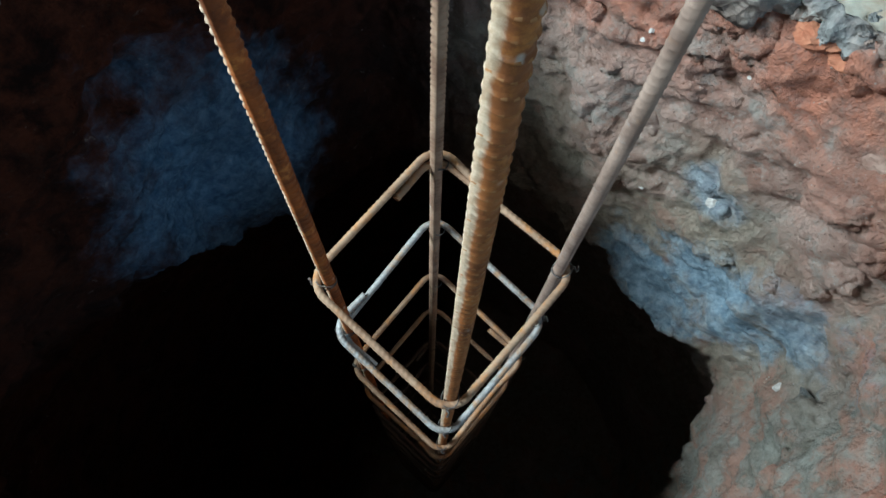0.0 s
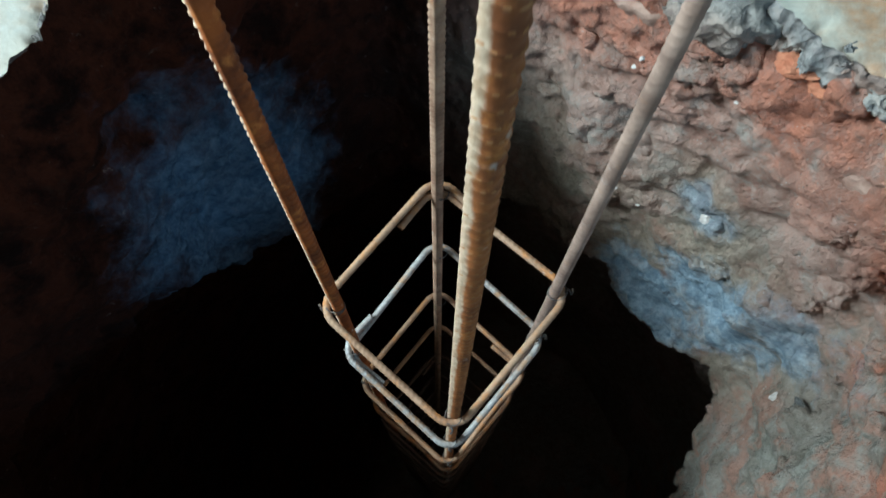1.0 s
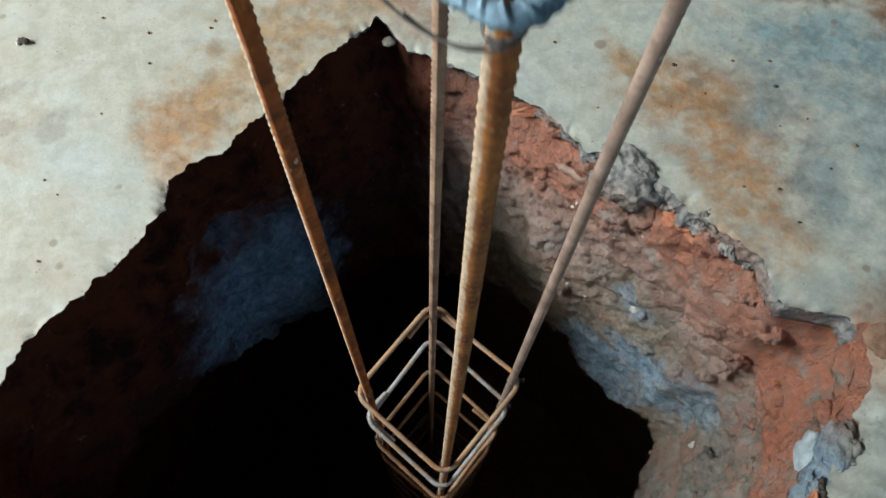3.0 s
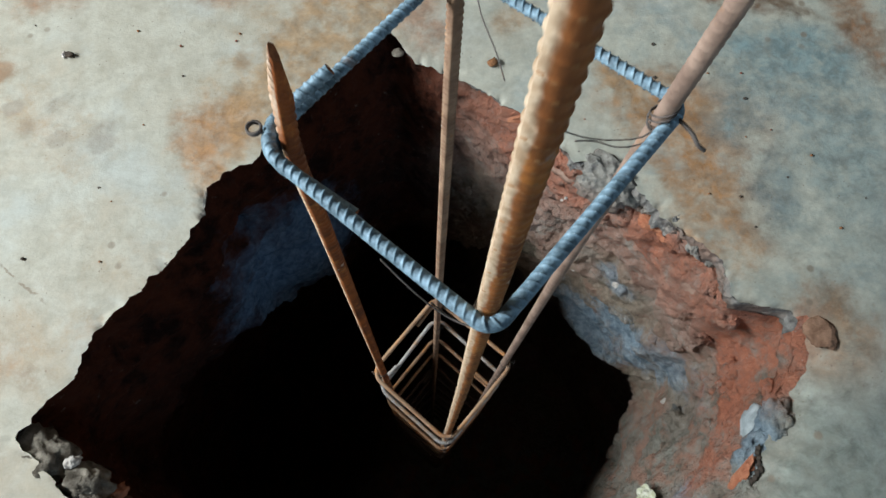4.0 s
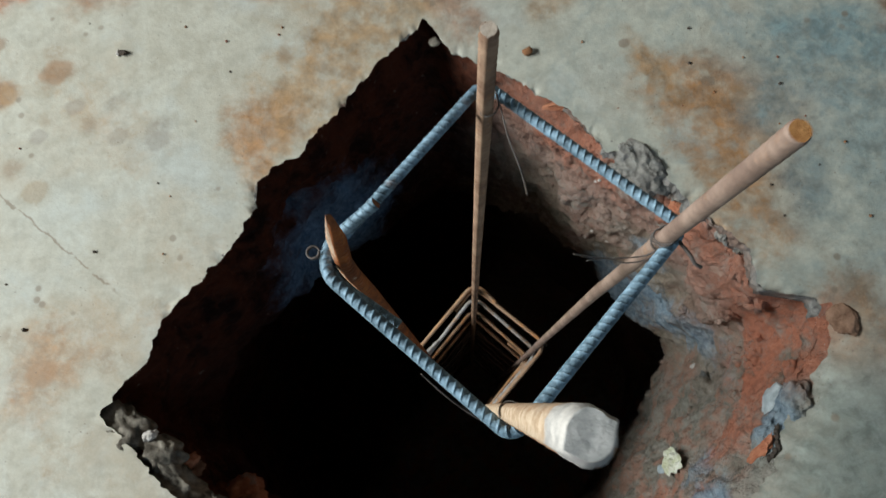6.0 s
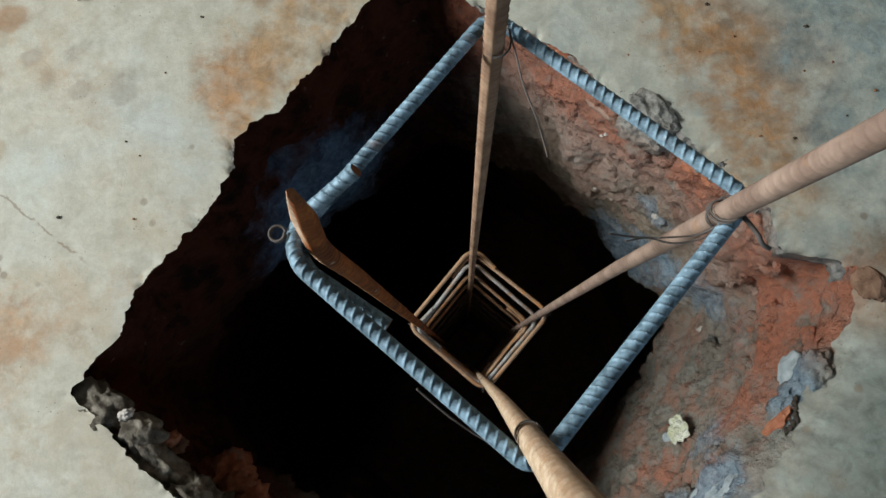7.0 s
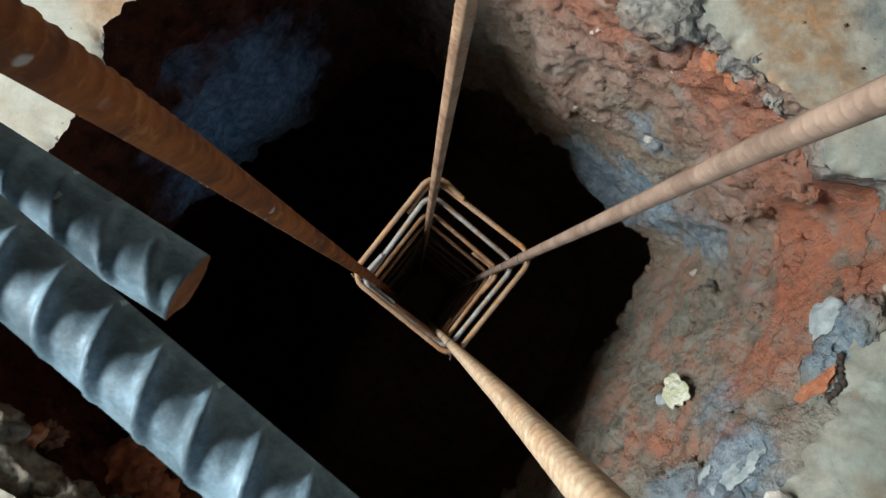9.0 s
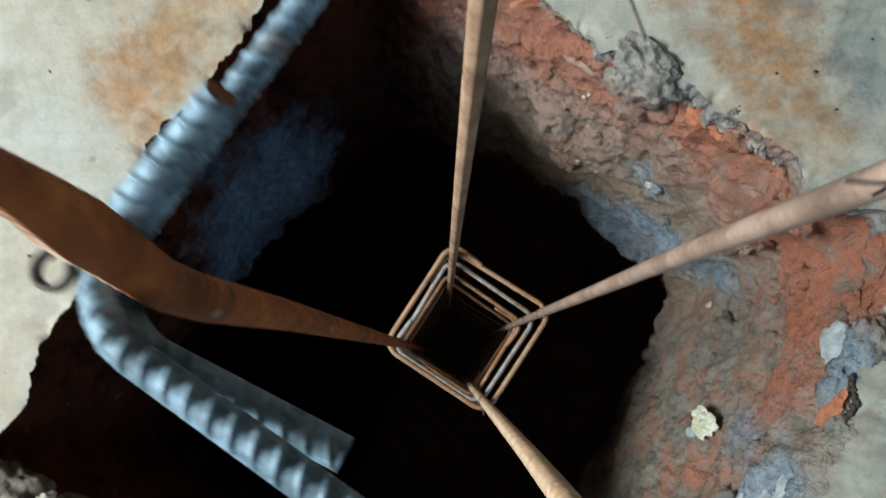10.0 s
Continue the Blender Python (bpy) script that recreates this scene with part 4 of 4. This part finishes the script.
for loc, size, seed in (((-0.586, -0.176, -0.070), (0.026, 0.013, 0.012), 14), ((-0.558, -0.272, -0.30), (0.055, 0.045, 0.045), 16), ((-0.50, -0.33, -0.26), (0.05, 0.04, 0.04), 17)):
    lump("brick_fragment", loc, size, BRICK, "broken orange-red brick fragment in the shaded side", "brick fragment", seed, 0.4, 40, (10, 8), 4, "brick fragments in the shade")
lump("concrete_chunk", edge_point(63, 0.0, -0.03), (0.028, 0.018, 0.018), BROKEN, "dark grey broken concrete chunk at the pit edge", "concrete chunk", 12, 0.4, -30, (0, 0), 3)
for k, (ang, z, inn, size) in enumerate(((30, -0.050, -0.006, (0.030, 0.016, 0.014)), (25, -0.060, -0.006, (0.034, 0.017, 0.015)), (66, -0.050, -0.004, (0.050, 0.012, 0.014)))):
    lump("brick_fragment", edge_point(ang, inn, z), size, BRICK, "broken orange-red brick fragment in the pit edge", "brick fragment", 20 + k, 0.3, ang + 115, (5, 8), 3, "brick fragments in the edge", 0.6)
for k, (ang, z, inn, size) in enumerate(((52, -0.11, -0.016, (0.062, 0.032, 0.034)), (17, -0.14, -0.014, (0.05, 0.03, 0.03)))):
    lump("soil_lump", edge_point(ang, inn - 0.014, z), size, SOIL_LUMP, "lump of pinkish red soil sticking out of the pit side", "soil lump", 40 + k, 0.22, ang + 90, (0, 10), 4, "soil lumps in the side")
lump("stone", (0.553, 0.124, -0.212), (0.032, 0.018, 0.020), STONE, "small white angular stone in the pit side", "stone", 51, 0.3, 30, (20, 10), 2, "", 0.8)
lump("stone", (0.545, 0.117, -0.106), (0.006, 0.006, 0.005), STONE, "tiny white stone chip in the pit side", "stone", 52, 0.2, 0, (0, 0), 2, "stone chips", 0.6)
lump("stone", (0.615, -0.059, -0.425), (0.007, 0.006, 0.006), STONE, "tiny white stone chip in the pit side", "stone", 53, 0.2, 0, (0, 0), 2, "stone chips", 0.6)
lump("stone", (0.590, -0.043, -0.62), (0.014, 0.010, 0.012), STONE, "tiny white stone chip in the pit side", "stone", 54, 0.2, 0, (0, 0), 2, "stone chips", 0.6)
lump("stone", edge_point(27, 0.0, -0.45), (0.016, 0.012, 0.012), STONE, "tiny white stone chip in the pit side", "stone", 55, 0.2, 0, (0, 0), 2, "stone chips", 0.6)
lump("stone", (-0.042, 0.652, -0.022), (0.012, 0.010, 0.008), RUBBLE, "small grey stone in the corner of the pit edge", "stone", 56, 0.2, 0, (0, 0), 3)
lump("clay_lump", edge_point(-41, -0.016, -0.17), (0.066, 0.016, 0.075), CLAY, "pale bluish clay lump at the pit edge", "clay lump", 57, 0.2, 50, (0, 0), 4)
lump("clay_lump", edge_point(-15.5, -0.016, -0.12), (0.052, 0.015, 0.050), CLAY, "pale bluish clay lump at the pit edge", "clay lump", 58, 0.2, 75, (0, 0), 4)
lump("brick_fragment", edge_point(-23.5, 0.002, -0.07), (0.046, 0.014, 0.016), BRICK, "long orange-red brick fragment in the worn pit edge", "brick fragment", 23, 0.25, 66, (0, -52), 4, "", 0.5)
# dark lumps standing in for the shaded gap behind the brick fragment
for k in range(9):
    a = radians(-19.0 - 0.85 * k)
    i = int((a + math.pi) / (2 * math.pi) * AROUND) % AROUND
    d = 0.004 + 0.016 * math.sin((1.5 + k) / 10 * math.pi)
    r = RIM_FINE[i] + d
    lump("crack_shade_lump", (r * math.cos(a), r * math.sin(a), -drop(a, d) - 0.001), (0.0075, 0.0045, 0.005), DARK, "dark lump standing in for the shade of a crack in the floor edge", "soil crumb", 90 + k, 0.5, math.degrees(a) + 90 + 20 * math.sin(k * 1.7), (0, 0), 2, "crumbs in the crack")
lump("soil_crust", (0.684, 0.006, -0.0105), (0.026, 0.038, 0.0050), BROWN_CRUST, "flat flake of brown earth crust on the floor beside the pit", "soil crust", 71, 0.25, 12, (0, -14), 4, "", 0.3)
lump("stone", edge_point(-41, -0.008, -0.03), (0.022, 0.018, 0.014), STONE, "white flat stone at the pit edge", "stone", 59, 0.2, 10, (0, 0), 2, "", 0.8)
for k, (ang, z, inn, size) in enumerate(((197, -0.20, 0.02, (0.030, 0.022, 0.02)), (204, -0.30, 0.05, (0.022, 0.02, 0.018)), (210, -0.26, 0.02, (0.05, 0.035, 0.03)), (216, -0.20, 0.01, (0.035, 0.03, 0.03)), (222, -0.24, 0.03, (0.04, 0.03, 0.03)), (200, -0.09, 0.005, (0.03, 0.02, 0.016)))):
    lump("soil_lump", edge_point(ang, inn - 0.025, z), size, BRICK if k in (2, 5) else SOIL_LUMP, "lump of dark red soil in the shaded pit side", "soil lump", 80 + k, 0.7, ang, (0, 10), 4, "soil lumps in the shade")


for k, (ang, z, inn, size) in enumerate(((-166, -0.06, 0.0, (0.034, 0.024, 0.022)), (-162, -0.10, 0.005, (0.026, 0.030, 0.02)), (-158, -0.07, 0.0, (0.040, 0.026, 0.024)), (-155, -0.14, 0.01, (0.024, 0.022, 0.020)),
                                         (-152, -0.09, 0.0, (0.036, 0.030, 0.026)), (-149, -0.17, 0.012, (0.028, 0.024, 0.022)), (-145, -0.10, 0.0, (0.040, 0.03, 0.026)), (-156, -0.30, 0.01, (0.022, 0.018, 0.018)))):
    lump("stone_lump", edge_point(ang, inn - 0.012, z), size, RUBBLE, "rough tan rubble lump under the slab edge", "stone", 120 + k, 0.65, ang, (10 * k, 10), 4, "stones under the slab")

rnd = random.Random(31)
for k in range(26):
    ang = rnd.choice((rnd.uniform(12, 66), rnd.uniform(14, 66), rnd.uniform(28, 60)))
    s = rnd.uniform(0.009, 0.022)
    lump("concrete_chunk", edge_point(ang, rnd.uniform(-0.020, -0.004), rnd.uniform(-0.045, -0.016)), (s * 1.3, s * 0.9, s * 0.8), rnd.choice((BROKEN_LIGHT, BROKEN_LIGHT, BROKEN)),
         "small grey concrete chunk in the broken slab edge", "concrete chunk", 300 + k, 0.42, rnd.uniform(0, 180), (rnd.uniform(-20, 20), rnd.uniform(-20, 20)), 4, "concrete chunks in the slab edge", 0.5)


# clods of the earth itself, half buried in the side
rnd = random.Random(77)
for k in range(58):
    ang = rnd.uniform(-48, 66)
    z = -0.05 - 0.55 * rnd.random() ** 1.6
    s = rnd.uniform(0.010, 0.034)
    lump("soil_clod", edge_point(ang, -0.45 * s, z), (s * rnd.uniform(0.8, 1.6), s, s * rnd.uniform(0.7, 1.2)), SOIL, "clod of red and grey earth half buried in the pit side", "soil clod", 400 + k, 0.35, ang + 90 + rnd.uniform(-30, 30), (rnd.uniform(-30, 30), rnd.uniform(-30, 30)), 3 if s < 0.02 else 4, "soil clods in the side")
for k in range(16):
    s = rnd.uniform(0.003, 0.0065)
    lump("stone", edge_point(rnd.uniform(-48, 60), -0.2 * s, -0.06 - 0.5 * rnd.random()), (s * 1.3, s, s), rnd.choice((STONE, STONE, CLAY)), "tiny white stone chip in the pit side", "stone", 500 + k, 0.2, 0, (0, 0), 2, "stone chips", 0.6)


def scrap(loc, size, seed):
    """A crumpled torn scrap with a ragged outline."""
    rings, sides = 6, 26
    verts, faces = [], []
    shift = Vector((seed, seed * 2.0, 0.5))

    def height(x, y):
        q = Vector((x, y, 0)) * (2.3 / size) + shift
        return size * (0.42 * abs(noise.noise(q)) + 0.16 * abs(noise.noise(q * 2.7)))

    for layer in (0.0006, -0.0006):
        verts.append((0, 0, layer + height(0, 0)))
        for i in range(1, rings + 1):
            for j in range(sides):
                a = j / sides * 2 * math.pi
                out = size * (0.82 + 0.42 * noise.noise(Vector((math.cos(a) * 1.7, math.sin(a) * 1.7, seed))) + 0.22 * noise.noise(Vector((math.cos(a) * 5, math.sin(a) * 5, seed))))
                x, y = out * i / rings * math.cos(a), 0.8 * out * i / rings * math.sin(a)
                verts.append((x, y, layer + height(x, y)))
    n = 1 + rings * sides
    for side in (0, 1):
        o = side * n
        for j in range(sides):
            k = (j + 1) % sides
            tri = (o, o + 1 + j, o + 1 + k)
            faces.append(tri if side == 0 else tri[::-1])
            for i in range(rings - 1):
                p, q = o + 1 + i * sides, o + 1 + (i + 1) * sides
                quad = (p + j, q + j, q + k, p + k)
                faces.append(quad if side == 0 else quad[::-1])
    p = 1 + (rings - 1) * sides
    for j in range(sides):
        k = (j + 1) % sides
        faces.append((p + k, p + j, n + p + j, n + p + k))
    ob = mesh_object("paper_scrap", verts, faces, PAPER, None, False)
    ob.matrix_world = loc
    return tagged(ob, "crumpled whitish-green scrap stuck to the pit side", "scrap")


sx, sy, sz = edge_point(-31.5, 0.012, -0.45)
scrap(pose(sx, sy, sz, 0, -70, -31.5 + 10), 0.046, 5)
lump("stone", edge_point(-34, 0.0, -0.50), (0.016, 0.014, 0.018), CLAY, "small pale stone in the pit side", "stone", 60, 0.2, 0, (0, 0), 2)

# ---- on the floor ----
lump("pebble", (-0.700, 0.674, 0.006), (0.011, 0.009, 0.008), DARK, "dark chipped pebble on the floor", "pebble", 61, 0.25, 0, (0, 0), 2, "pebbles", 0.6)
lump("pebble", (-0.712, 0.676, 0.004), (0.006, 0.008, 0.005), STONE, "pale chipped pebble on the floor", "pebble", 62, 0.25, 0, (0, 0), 2, "pebbles", 0.6)
lump("pebble", (0.148, 0.597, 0.007), (0.012, 0.010, 0.009), BROWN, "brown pebble on the floor", "pebble", 63, 0.25, 0, (0, 0), 2, "pebbles", 0.4)
lump("pebble", (-0.880, 0.100, 0.003), (0.005, 0.004, 0.004), DARK, "tiny dark pebble on the floor", "pebble", 64, 0.25, 0, (0, 0), 2, "pebbles", 0.4)
lump("pebble", (-0.168, 0.832, 0.005), (0.012, 0.010, 0.006), CLAY, "pale grey pebble on the floor", "pebble", 65, 0.25, 0, (0, 0), 2, "pebbles", 0.4)
rnd = random.Random(11)
for k in range(46):
    a, d = rnd.uniform(0.2, 3.3), rnd.uniform(0.03, 0.55)
    i = int((a + math.pi) / (2 * math.pi) * AROUND) % AROUND
    r = RIM_FINE[i] + d
    s = rnd.uniform(0.0018, 0.0042)
    lump("pebble", (r * math.cos(a), r * math.sin(a), s * 0.5), (s, s * 0.8, s * 0.7), rnd.choice((DARK, BROWN, BROWN, GRAVEL)), "tiny grain of dark grit on the floor", "pebble", 200 + k, 0.2, 0, (0, 0), 1, "grit grains")


def gravel_bed():
    """A thin ragged spread of red gravel grains."""
    rnd = random.Random(4)
    ico = bmesh.new()
    bmesh.ops.create_icosphere(ico, subdivisions=1, radius=1.0)
    base_v = np.array([v.co[:] for v in ico.verts])
    base_f = [[v.index for v in f.verts] for f in ico.faces]
    ico.free()
    verts, faces = [], []
    made = 0

    def border(x):
        return 0.90 + 0.07 * fbm(x * 5, 2.0, 0.4, 5) + 0.25 * max(0.0, x + 0.12) + 0.40 * max(0.0, -0.76 - x)

    def depth(x):
        return max(0.02, 0.50 * (1 - ((x + 0.62) / 1.0) ** 2) + 0.08 * fbm(x * 6, 7.0, 0.4, 5))

    # the packed bed under the grains
    nx, ny = 190, 50
    for i in range(nx + 1):
        x = -1.58 + 1.9 * i / nx
        for j in range(ny + 1):
            d = j / ny
            y = border(x) + 0.006 + depth(x) * d * d
            verts.append((x, y, -0.002 + min(0.02, 0.22 * (y - border(x)), 0.22 * (border(x) + depth(x) - y)) * (0.75 + 0.6 * fbm(x * 40, y * 40, 0.0, 3))))
    for i in range(nx):
        for j in range(ny):
            a = i * (ny + 1) + j
            faces.append((a, a + ny + 1, a + ny + 2, a + 1))
    while made < 16500:
        x, y = rnd.uniform(-1.6, 0.34), rnd.uniform(0.80, 1.75)
        edge = border(x)
        inside = y - edge
        if inside < 0 and rnd.random() > math.exp(inside / 0.014) * 0.3:
            continue
        past = inside - depth(x)
        if past > 0 and rnd.random() > math.exp(-past / 0.02) * 0.3:
            continue
        made += 1
        s = rnd.uniform(0.0022, 0.0078) * (0.7 if inside < 0.02 else 1.0)
        lift = max(0.0, min(0.03, inside * 0.25, -past * 0.25)) * rnd.random()
        q = Euler((rnd.random() * 6, rnd.random() * 6, rnd.random() * 6)).to_matrix()
        sc = np.array([rnd.uniform(0.7, 1.2), rnd.uniform(0.6, 1.0), rnd.uniform(0.5, 0.9)]) * s
        v = (base_v * sc) @ np.array(q) * 1.0 + np.array([x, y, s * 0.4 + lift])
        off = len(verts)
        verts += [tuple(p) for p in v]
        faces += [tuple(i + off for i in f) for f in base_f]
    ob = mesh_object("gravel", verts, faces, GRAVEL, None, False)
    tagged(ob, "spread of loose dark red gravel on the floor", "gravel", kind="stuff")


gravel_bed()
